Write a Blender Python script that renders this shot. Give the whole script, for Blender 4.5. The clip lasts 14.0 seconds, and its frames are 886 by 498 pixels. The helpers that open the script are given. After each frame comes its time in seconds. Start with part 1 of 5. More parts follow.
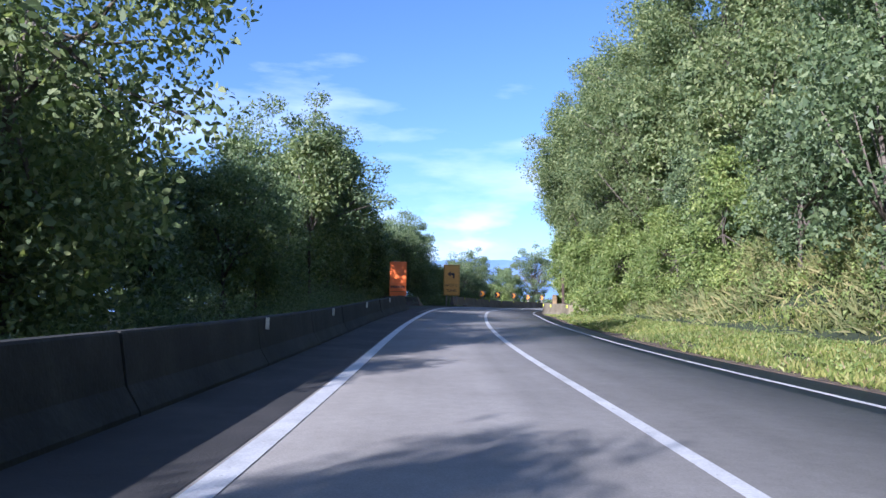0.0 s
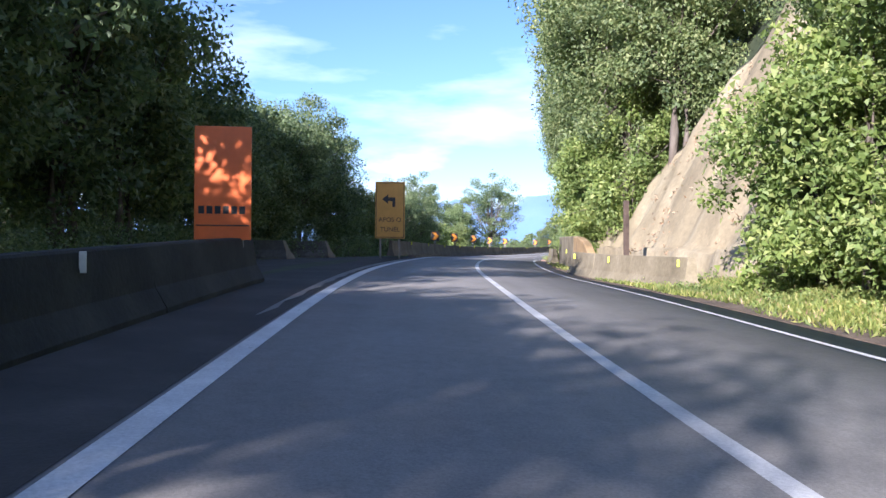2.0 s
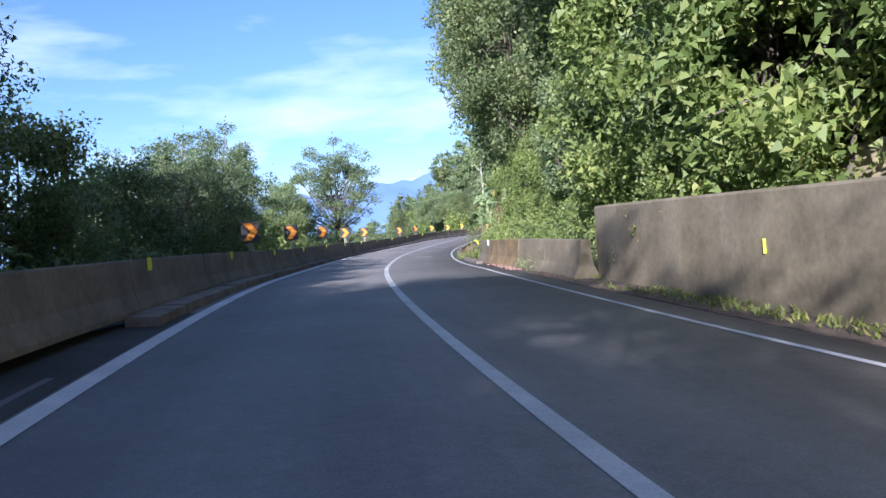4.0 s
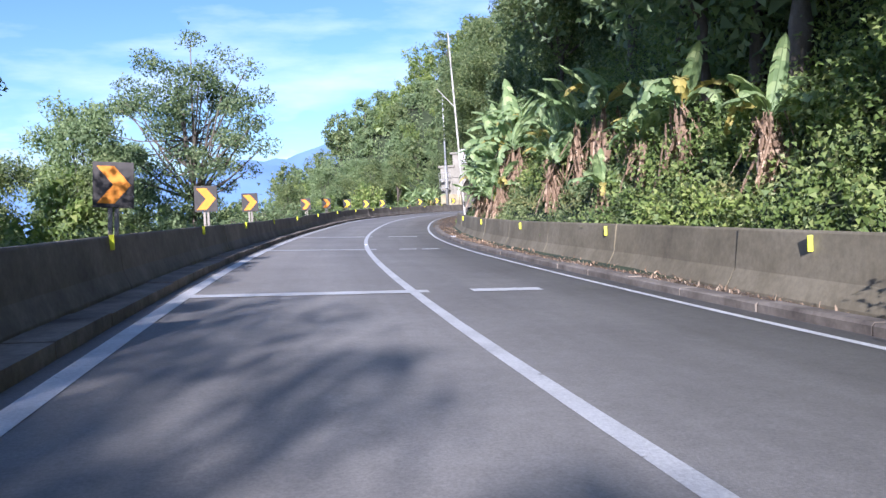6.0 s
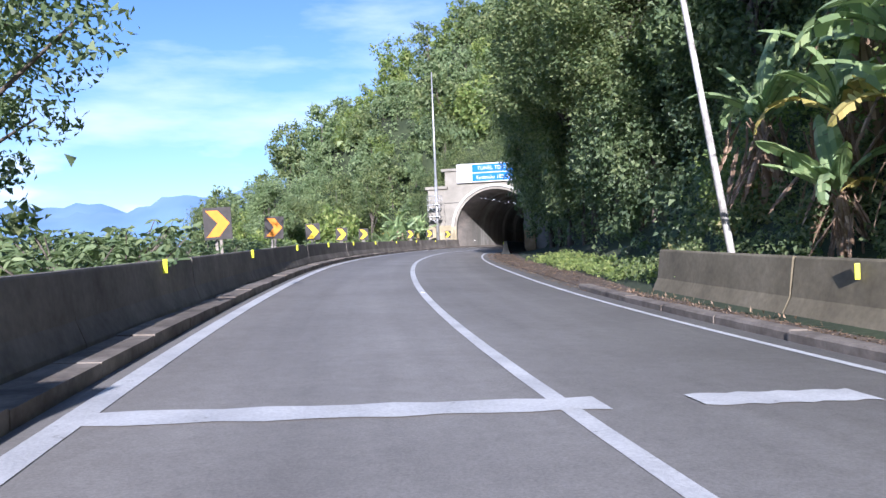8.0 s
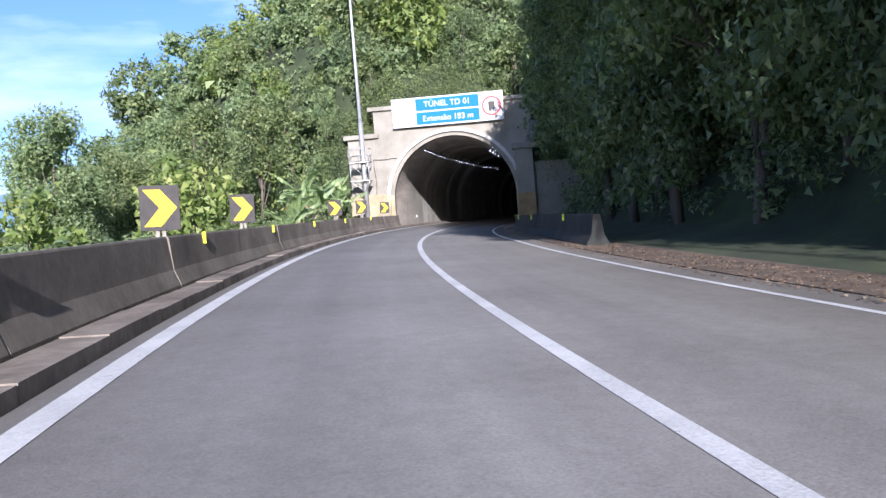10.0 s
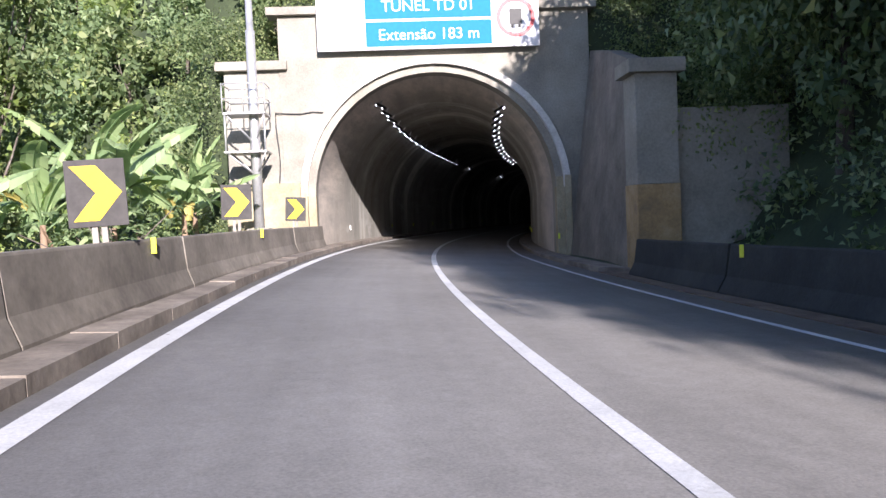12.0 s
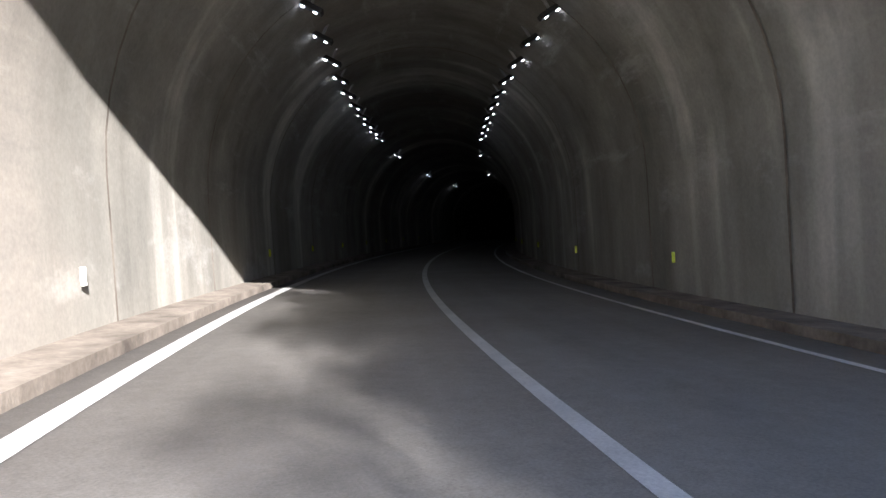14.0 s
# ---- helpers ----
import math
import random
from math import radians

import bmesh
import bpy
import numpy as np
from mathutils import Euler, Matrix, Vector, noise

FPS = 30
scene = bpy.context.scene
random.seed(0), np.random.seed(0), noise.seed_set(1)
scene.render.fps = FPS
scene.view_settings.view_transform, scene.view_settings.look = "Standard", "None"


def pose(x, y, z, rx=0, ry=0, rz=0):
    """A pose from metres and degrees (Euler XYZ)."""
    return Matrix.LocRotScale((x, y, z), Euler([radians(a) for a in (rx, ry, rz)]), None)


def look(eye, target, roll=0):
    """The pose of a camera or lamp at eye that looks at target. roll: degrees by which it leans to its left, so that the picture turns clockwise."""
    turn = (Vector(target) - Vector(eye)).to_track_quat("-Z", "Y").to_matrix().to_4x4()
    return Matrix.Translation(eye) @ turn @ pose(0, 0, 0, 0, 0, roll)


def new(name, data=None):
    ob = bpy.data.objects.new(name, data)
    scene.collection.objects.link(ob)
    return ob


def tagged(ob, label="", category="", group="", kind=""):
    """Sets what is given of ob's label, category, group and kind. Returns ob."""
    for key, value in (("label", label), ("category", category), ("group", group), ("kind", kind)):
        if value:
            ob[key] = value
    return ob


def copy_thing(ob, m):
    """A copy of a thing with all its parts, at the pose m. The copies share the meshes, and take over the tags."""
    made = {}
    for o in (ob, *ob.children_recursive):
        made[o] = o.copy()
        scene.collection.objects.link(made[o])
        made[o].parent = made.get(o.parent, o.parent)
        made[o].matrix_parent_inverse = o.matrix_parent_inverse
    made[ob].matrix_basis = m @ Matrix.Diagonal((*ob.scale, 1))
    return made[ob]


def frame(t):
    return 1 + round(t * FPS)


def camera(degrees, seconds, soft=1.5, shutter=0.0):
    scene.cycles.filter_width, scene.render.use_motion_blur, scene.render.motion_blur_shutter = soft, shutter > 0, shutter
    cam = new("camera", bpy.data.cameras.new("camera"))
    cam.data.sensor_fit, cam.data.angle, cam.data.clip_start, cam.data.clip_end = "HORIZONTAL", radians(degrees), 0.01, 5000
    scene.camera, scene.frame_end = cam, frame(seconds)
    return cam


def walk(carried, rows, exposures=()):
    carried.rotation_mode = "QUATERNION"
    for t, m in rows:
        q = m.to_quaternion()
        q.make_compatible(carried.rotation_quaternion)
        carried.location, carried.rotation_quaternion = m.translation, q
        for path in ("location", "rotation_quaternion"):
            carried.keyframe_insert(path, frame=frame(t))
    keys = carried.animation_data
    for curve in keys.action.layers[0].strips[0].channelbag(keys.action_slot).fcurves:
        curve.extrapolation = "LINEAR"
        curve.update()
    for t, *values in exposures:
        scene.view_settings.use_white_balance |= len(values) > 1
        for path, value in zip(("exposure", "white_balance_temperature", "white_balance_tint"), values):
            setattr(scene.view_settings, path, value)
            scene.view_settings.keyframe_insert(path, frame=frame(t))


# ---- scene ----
cam = camera(60.0, 14.0, soft=1.5)
PATH = [
    (0.0, pose(-1.944, 30.194, 1.169, 93.895, -0.808, 12.475)),
    (0.5, pose(-3.855, 38.635, 1.163, 92.423, -0.100, 12.564)),
    (1.0, pose(-5.815, 46.993, 1.179, 92.185, 5.145, 7.809)),
    (1.5, pose(-7.626, 55.192, 1.264, 89.897, 2.824, 6.479)),
    (2.0, pose(-9.193, 63.223, 1.394, 89.728, -0.522, 7.433)),
    (2.5, pose(-10.469, 71.277, 1.547, 87.276, 3.158, 2.874)),
    (2.7, pose(-10.896, 74.526, 1.614, 88.054, -0.738, 0.484)),
    (4.8, pose(-14.576, 111.763, 1.727, 88.321, 6.521, -8.140)),
    (5.0, pose(-14.693, 115.373, 1.714, 88.117, 5.108, -8.433)),
    (5.5, pose(-14.926, 124.408, 1.635, 87.354, 2.042, -11.053)),
    (6.0, pose(-14.668, 133.352, 1.519, 86.703, 2.725, -14.633)),
    (6.5, pose(-14.206, 142.049, 1.464, 87.819, 2.549, -15.884)),
    (7.0, pose(-13.529, 150.474, 1.428, 89.215, 1.680, -17.184)),
    (7.5, pose(-12.576, 158.653, 1.376, 88.313, 2.891, -16.992)),
    (8.0, pose(-11.305, 166.715, 1.344, 89.389, 2.338, -18.736)),
    (8.5, pose(-9.786, 174.673, 1.356, 88.421, 2.257, -22.063)),
    (9.0, pose(-8.062, 182.629, 1.415, 87.154, 2.766, -23.858)),
    (11.3, pose(2.793, 215.581, 1.645, 88.263, 3.135, -31.510)),
    (11.5, pose(3.972, 218.279, 1.647, 88.386, 2.256, -32.316)),
    (12.0, pose(6.977, 224.977, 1.645, 87.491, 2.323, -33.844)),
    (12.5, pose(10.202, 231.473, 1.625, 87.489, 1.985, -36.293)),
    (13.0, pose(13.712, 237.833, 1.598, 87.503, 3.006, -38.855)),
    (13.5, pose(17.523, 244.065, 1.557, 88.858, 2.894, -40.272)),
    (14.0, pose(21.583, 250.172, 1.495, 88.458, 3.730, -42.742)),
]
walk(cam, PATH, [(0.0, 1.28, 4950, 25), (1.0, 1.34, 4850, 24), (1.5, 1.5, 4950, 24), (2.0, 1.62, 5250, 25), (2.7, 1.45, 5150, 24), (5.0, 1.23, 5050, 25), (9.2, 1.15, 5100, 23), (11.3, 1.55, 5400, 24), (12.5, 1.62, 5550, 24), (13.0, 1.8, 5800, 26), (13.5, 1.98, 5600, 28), (14.0, 2.55, 5350, 18)])

# ---------------------------------------------------------------- light
SUN_AZ, SUN_EL = radians(199.4), radians(19.0)
world = bpy.data.worlds.new("sky")
scene.world = world
world.use_nodes = True
wn, wl = world.node_tree.nodes, world.node_tree.links
wn.clear()
w_out = wn.new("ShaderNodeOutputWorld")
w_bg = wn.new("ShaderNodeBackground")
w_sky = wn.new("ShaderNodeTexSky")
w_sky.sky_type = "NISHITA"
w_sky.sun_disc = False
w_sky.sun_elevation, w_sky.sun_rotation = SUN_EL, SUN_AZ
w_sky.air_density, w_sky.dust_density, w_sky.ozone_density = 1.0, 0.4, 3.0
w_tc = wn.new("ShaderNodeTexCoord")
w_map = wn.new("ShaderNodeMapping")
w_map.inputs["Scale"].default_value = (1.6, 1.6, 7.0)
w_noise = wn.new("ShaderNodeTexNoise")
w_noise.inputs["Scale"].default_value = 1.5
w_noise.inputs["Detail"].default_value = 7.0
w_noise.inputs["Roughness"].default_value = 0.55
w_ramp = wn.new("ShaderNodeValToRGB")
w_ramp.color_ramp.elements[0].position, w_ramp.color_ramp.elements[1].position = 0.50, 0.80
w_mix = wn.new("ShaderNodeMixRGB")
w_mix.inputs["Color2"].default_value = (8.0, 8.4, 9.0, 1)
wl.new(w_tc.outputs["Generated"], w_map.inputs["Vector"])
wl.new(w_map.outputs["Vector"], w_noise.inputs["Vector"])
wl.new(w_noise.outputs["Fac"], w_ramp.inputs["Fac"])
wl.new(w_ramp.outputs["Color"], w_mix.inputs["Fac"])
wl.new(w_sky.outputs["Color"], w_mix.inputs["Color1"])
w_sep = wn.new("ShaderNodeSeparateXYZ")
wl.new(w_tc.outputs["Generated"], w_sep.inputs["Vector"])
w_low = wn.new("ShaderNodeValToRGB")
for w_p, w_v in ((0.0, 0.0), (0.03, 1.0), (0.085, 0.8), (0.15, 0.0)):
    w_e = w_low.color_ramp.elements.new(w_p) if w_p not in (0.0,) else w_low.color_ramp.elements[0]
    w_e.color = (w_v, w_v, w_v, 1)
w_low.color_ramp.elements[len(w_low.color_ramp.elements) - 1].color = (0, 0, 0, 1)
wl.new(w_sep.outputs["Z"], w_low.inputs["Fac"])
w_map2 = wn.new("ShaderNodeMapping")
w_map2.inputs["Scale"].default_value = (4.0, 4.0, 11.0)
w_cum = wn.new("ShaderNodeTexNoise")
w_cum.inputs["Scale"].default_value = 1.3
w_cum.inputs["Detail"].default_value = 8.0
w_puff = wn.new("ShaderNodeValToRGB")
w_puff.color_ramp.elements[0].position, w_puff.color_ramp.elements[1].position = 0.50, 0.62
wl.new(w_tc.outputs["Generated"], w_map2.inputs["Vector"])
wl.new(w_map2.outputs["Vector"], w_cum.inputs["Vector"])
wl.new(w_cum.outputs["Fac"], w_puff.inputs["Fac"])
w_mul = wn.new("ShaderNodeMath")
w_mul.operation = "MULTIPLY"
wl.new(w_puff.outputs["Color"], w_mul.inputs[0])
wl.new(w_low.outputs["Color"], w_mul.inputs[1])
w_mix2 = wn.new("ShaderNodeMixRGB")
w_mix2.inputs["Color2"].default_value = (9.5, 9.7, 10.0, 1)
wl.new(w_mul.outputs["Value"], w_mix2.inputs["Fac"])
wl.new(w_mix.outputs["Color"], w_mix2.inputs["Color1"])
wl.new(w_mix2.outputs["Color"], w_bg.inputs["Color"])
wl.new(w_bg.outputs["Background"], w_out.inputs["Surface"])
w_bg.inputs["Strength"].default_value = 0.071
sun_data = bpy.data.lights.new("sun", "SUN")
sun_data.energy, sun_data.angle, sun_data.color = 5.0, radians(0.5), (1.0, 0.875, 0.68)
sun = new("sun", sun_data)
sun.matrix_world = look((0, 0, 60), (-math.sin(SUN_AZ) * math.cos(SUN_EL), -math.cos(SUN_AZ) * math.cos(SUN_EL), 60 - math.sin(SUN_EL)))

# ---------------------------------------------------------------- the road's line
KNOT = np.arange(-10.0, 331.0, 17.0)
KAP = [0.00741, 0.008, 0.00596, 0.00076, -0.0029, -0.00261, -0.00286, -0.00398, -0.00398, -0.00311, -0.00303, -0.00495, -0.00457, -0.00439, -0.00561, -0.0045, -0.00507, -0.00497, -0.00374, -0.00321, -0.00294]
GRD = [-0.0013, -0.0013, -0.0016, -0.0001, 0.017, 0.0251, -0.0028, -0.0002, -0.0153, -0.0034, -0.0069, 0.0038, 0.014, 0.0012, -0.0001, -0.002, -0.0075, -0.0095, -0.0066, -0.006, -0.0057]
BNK = [0.0008, 0.0009, 0.0011, 0.0, -0.0116, -0.0402, -0.0627, -0.0519, -0.0324, -0.0427, -0.0439, -0.0386, -0.0317, -0.0365, -0.0333, -0.0538, -0.0696, -0.0603, -0.0523, -0.0449, -0.0412]
SG = np.arange(-60.0, 480.1, 1.0)
TH = np.cumsum(np.interp(SG, KNOT, KAP))
_i0 = int(np.argmin(np.abs(SG)))
TH = TH - TH[_i0]
RX, RY, RZ = np.cumsum(-np.sin(TH)), np.cumsum(np.cos(TH)), np.cumsum(np.interp(SG, KNOT, GRD))
RX, RY, RZ = RX - RX[_i0], RY - RY[_i0], RZ - RZ[_i0]
BK = np.interp(SG, KNOT, BNK)
rng = np.random.default_rng(7)


def W(s, l, u=0.0):
    """World place of s metres along the road, l metres right of the left line, u above the road."""
    a = np.interp(s, SG, TH)
    return Vector((np.interp(s, SG, RX) + l * math.cos(a), np.interp(s, SG, RY) + l * math.sin(a),
                   np.interp(s, SG, RZ) + np.interp(s, SG, BK) * min(max(l, -2), 10) + u))


def WA(s, l, u):
    """The same for arrays."""
    a = np.interp(s, SG, TH)
    return np.stack([np.interp(s, SG, RX) + l * np.cos(a), np.interp(s, SG, RY) + l * np.sin(a),
                     np.interp(s, SG, RZ) + np.interp(s, SG, BK) * np.clip(l, -2, 10) + u], -1)


def heading(s):
    return float(np.degrees(np.interp(s, SG, TH)))


def ramp(x, a, b):
    t = np.clip((x - a) / (b - a), 0, 1)
    return t * t * (3 - 2 * t)


_ph = rng.uniform(0, 6.28, 12)


def bumps(x, y):
    return (np.sin(x * 0.21 + _ph[0] + 1.7 * np.sin(y * 0.13 + _ph[1])) + np.sin(y * 0.27 + _ph[2]) + 0.6 * np.sin(x * 0.53 + y * 0.41 + _ph[3])
            + 0.4 * np.sin(x * 0.9 - y * 1.1 + _ph[4]))


def terrain(s, l):
    """Height of the ground over the road's level."""
    s, l = np.broadcast_arrays(np.asarray(s, float), np.asarray(l, float))
    # uphill side
    foot = np.interp(s, [-60, 70, 82, 90, 108, 122, 186, 192, 236, 250, 254], [11.0, 11.0, 11.3, 11.6, 10.8, 9.3, 9.3, 11.6, 12.2, 11.2, 9.7])
    steep = np.interp(s, [-60, 80, 86, 104, 112, 190, 205, 260], [1.25, 1.25, 1.9, 1.9, 1.2, 1.1, 1.3, 1.3])
    d = np.maximum(l - foot, 0)
    right = np.minimum(d, 14) * steep + np.maximum(d - 14, 0) * 0.55
    right = np.minimum(right, 45 + 0.1 * d) + ramp(d, 0, 5) * 0.35 * bumps(s, l)
    right = right + ramp(l, 8.2, foot) * 0.35
    # downhill side
    e = np.maximum(-3.2 - l, 0)
    lay = ramp(s, 78, 84) * (1 - ramp(s, 100, 106))
    e = np.maximum(e - 2.5 * lay, 0)
    left = -0.75 * np.minimum(e, 45) - 0.15 * np.maximum(e - 45, 0) + ramp(e, 1, 6) * 0.4 * bumps(s, l)
    left = np.where(s < 118, np.where(e < 14, 0.0 * e, -0.5 * (e - 14)), left * ramp(s, 112, 128))
    left = np.maximum(left, -60)
    z = np.where(l > 3, right, left)
    # the spur that the tunnel goes through
    ridge = np.interp(l, [-400, -90, -55, -42, -33, -25, -17, -10, 0, 10, 40, 90], [-60, -24, 2, 9, 14.5, 19.5, 24, 28, 33, 38, 50, 65])
    into = np.maximum(s - 263.4, 0)
    hill = np.minimum(9.7 + into * 1.25 + 0.5 * bumps(s, l), ridge + 0.6 * bumps(s, l))
    hill = np.where(s > 360, hill - (s - 360) * 0.1, hill)
    z = np.where(s >= 263.3, np.where(np.abs(l - 3.6) < 9.8, hill, np.where(l < -6, z * (1 - ramp(s, 262, 285)) + hill * ramp(s, 262, 285), np.maximum(z, hill))), z)
    return z


def ground_at(s, l):
    return float(terrain(s, l))


def TW(s, l, sink=0.0):
    p = W(s, l, 0)
    p.z += ground_at(s, l) - sink
    return p


# ---------------------------------------------------------------- small helpers
def part(name, data, material, parent=None, label=""):
    """Links a bmesh or a mesh as one object under its thing."""
    if isinstance(data, bmesh.types.BMesh):
        me = bpy.data.meshes.new(name)
        bmesh.ops.recalc_face_normals(data, faces=data.faces)
        data.to_mesh(me)
        data.free()
    else:
        me = data
    if material is not None and not me.materials:
        me.materials.append(material)
    ob = new(name, me)
    if parent is not None:
        ob.parent = parent
    if label:
        tagged(ob, label)
    return ob


def thing(name, label, category, group="", kind="", at=None):
    ob = tagged(new(name), label, category, group, kind)
    ob.empty_display_size = 0.3
    if at is not None:
        ob.matrix_world = at
    return ob


def box(bm, x0, x1, y0, y1, z0, z1, bevel=0.0):
    r = bmesh.ops.create_cube(bm, size=1.0, matrix=Matrix.Translation(((x0 + x1) / 2, (y0 + y1) / 2, (z0 + z1) / 2)) @ Matrix.Diagonal((x1 - x0, y1 - y0, z1 - z0, 1)))
    if bevel:
        es = list({e for v in r["verts"] for e in v.link_edges})
        bmesh.ops.bevel(bm, geom=es, offset=bevel, segments=2, affect="EDGES", profile=0.6)


def tube(bm, points, radii, sides=8):
    rings = []
    pts = [Vector(p) for p in points]
    for i, p in enumerate(pts):
        d = (pts[min(i + 1, len(pts) - 1)] - pts[max(i - 1, 0)]).normalized()
        q = d.to_track_quat("Z", "Y")
        rings.append([bm.verts.new(p + q @ Vector((math.cos(a) * radii[i], math.sin(a) * radii[i], 0))) for a in [2 * math.pi * k / sides for k in range(sides)]])
    for a, b in zip(rings, rings[1:]):
        for k in range(sides):
            f = bm.faces.new((a[k], a[(k + 1) % sides], b[(k + 1) % sides], b[k]))
            f.smooth = True
    bm.faces.new(rings[0][::-1])
    bm.faces.new(rings[-1])


def sweep(bm, profile, s_list, close=True, u_shift=None):
    """Sweeps a profile of (l, u) along the road."""
    rings = []
    for i, s in enumerate(s_list):
        du = u_shift[i] if u_shift is not None else 0.0
        rings.append([bm.verts.new(W(s, l, u + du)) for l, u in profile])
    n = len(profile)
    for a, b in zip(rings, rings[1:]):
        for k in range(n if close else n - 1):
            bm.faces.new((a[k], a[(k + 1) % n], b[(k + 1) % n], b[k]))
    if close:
        bm.faces.new(rings[0][::-1])
        bm.faces.new(rings[-1])


def steps(a, b, d):
    return list(np.linspace(a, b, max(2, int(round((b - a) / d)) + 1)))


def raw_mesh(name, verts, faces, smooth=False):
    me = bpy.data.meshes.new(name)
    n = faces.shape[1]
    me.vertices.add(len(verts))
    me.vertices.foreach_set("co", np.ascontiguousarray(verts, np.float32).ravel())
    me.loops.add(faces.size)
    me.loops.foreach_set("vertex_index", np.ascontiguousarray(faces, np.int32).ravel())
    me.polygons.add(len(faces))
    me.polygons.foreach_set("loop_start", np.arange(0, faces.size, n, dtype=np.int32))
    if smooth:
        me.polygons.foreach_set("use_smooth", np.ones(len(faces), bool))
    me.update(calc_edges=True)
    me.validate()
    return me


def unit(v):
    return v / (np.linalg.norm(v, axis=-1, keepdims=True) + 1e-9)


def leaves(name, at, size, out=None, droop=0.35, up=0.3, ratio=0.42, r=rng, six=False, tri=False, shell=False):
    """One mesh of many bent leaves: at (n, 3), size (n,), out: the way they lean, or, on a shell, the way they face."""
    n = len(at)
    a = r.normal(size=(n, 3))
    if out is not None:
        a = a + out * 0.3 if shell else a * 0.8 + out * 0.9
    a[:, 2] -= droop
    a = unit(a)
    loose, face = (0.42, 1.0) if shell else (0.7, 0.5)
    nn = unit(r.normal(size=(n, 3)) * loose + np.array([0, 0, up]) + (0 if out is None else out * face))
    side = unit(np.cross(a, nn))
    nn = np.cross(side, a)
    L = size[:, None]
    w = L * ratio * r.uniform(0.8, 1.25, (n, 1))
    if tri:
        v = np.empty((n, 3, 3))
        v[:, 0] = at - side * w * 0.35
        v[:, 1] = at + a * L * 0.4 + side * w * 0.65 + nn * L * 0.05
        v[:, 2] = at + a * L - nn * L * 0.14
        return raw_mesh(name, v.reshape(-1, 3), np.arange(n * 3).reshape(n, 3))
    if six:
        v = np.empty((n, 6, 3))
        v[:, 0], v[:, 3] = at, at + a * L - nn * L * 0.2
        for i, f, g in ((1, 0.28, 0.46), (5, 0.28, -0.46), (2, 0.68, 0.4), (4, 0.68, -0.4)):
            v[:, i] = at + a * L * f + side * w * g + nn * L * (0.07 if f < 0.5 else -0.02)
        return raw_mesh(name, v.reshape(-1, 3), np.arange(n * 6).reshape(n, 6))
    v = np.empty((n, 4, 3))
    v[:, 0] = at
    v[:, 1] = at + a * L * 0.45 + side * w * 0.5 + nn * L * 0.06
    v[:, 2] = at + a * L - nn * L * 0.16
    v[:, 3] = at + a * L * 0.45 - side * w * 0.5 + nn * L * 0.06
    return raw_mesh(name, v.reshape(-1, 3), np.arange(n * 4).reshape(n, 4))


# ---------------------------------------------------------------- materials
def mat(name, rough=0.8, metal=0.0):
    m = bpy.data.materials.new(name)
    m.use_nodes = True
    b = m.node_tree.nodes["Principled BSDF"]
    b.inputs["Roughness"].default_value, b.inputs["Metallic"].default_value = rough, metal
    return m, m.node_tree.nodes, m.node_tree.links, b


def noise_tex(n, l, scale, detail=4.0, rough=0.6, coord="Object", stretch=None):
    tc = n.new("ShaderNodeTexCoord")
    t = n.new("ShaderNodeTexNoise")
    t.inputs["Scale"].default_value, t.inputs["Detail"].default_value, t.inputs["Roughness"].default_value = scale, detail, rough
    src = tc.outputs[coord]
    if stretch:
        mp = n.new("ShaderNodeMapping")
        mp.inputs["Scale"].default_value = stretch
        l.new(src, mp.inputs["Vector"])
        src = mp.outputs["Vector"]
    l.new(src, t.inputs["Vector"])
    return t.outputs["Fac"]


def ramp_node(n, l, fac, stops):
    r = n.new("ShaderNodeValToRGB")
    e = r.color_ramp.elements
    while len(e) < len(stops):
        e.new(0.5)
    for k, (p, c) in enumerate(stops):
        e[k].position, e[k].color = p, (*c, 1)
    l.new(fac, r.inputs["Fac"])
    return r.outputs["Color"]


def mix(n, l, fac, a, b, how="MIX"):
    m = n.new("ShaderNodeMixRGB")
    m.blend_type = how
    for sock, v in (("Fac", fac), ("Color1", a), ("Color2", b)):
        if isinstance(v, (int, float)):
            m.inputs[sock].default_value = v
        elif isinstance(v, tuple):
            m.inputs[sock].default_value = (*v, 1)
        else:
            l.new(v, m.inputs[sock])
    return m.outputs["Color"]


def bump(n, l, b, height, strength, distance=0.02):
    bn = n.new("ShaderNodeBump")
    bn.inputs["Strength"].default_value, bn.inputs["Distance"].default_value = strength, distance
    l.new(height, bn.inputs["Height"])
    l.new(bn.outputs["Normal"], b.inputs["Normal"])


def surface(name, dark, mid, light, big=0.6, fine=25.0, rough=0.85, relief=0.4, metal=0.0, stretch=None):
    """A worn mineral surface: stains at a large scale, grain at a small one."""
    m, n, l, b = mat(name, rough, metal)
    f1 = noise_tex(n, l, big, 5.0, 0.65, stretch=stretch)
    f2 = noise_tex(n, l, fine, 3.0, 0.7)
    c1 = ramp_node(n, l, f1, [(0.3, dark), (0.5, mid), (0.72, light)])
    c2 = ramp_node(n, l, f2, [(0.3, (0.82, 0.82, 0.82)), (0.7, (1.12, 1.12, 1.12))])
    l.new(mix(n, l, 1.0, c1, c2, "MULTIPLY"), b.inputs["Base Color"])
    bump(n, l, b, f2, relief)
    return m


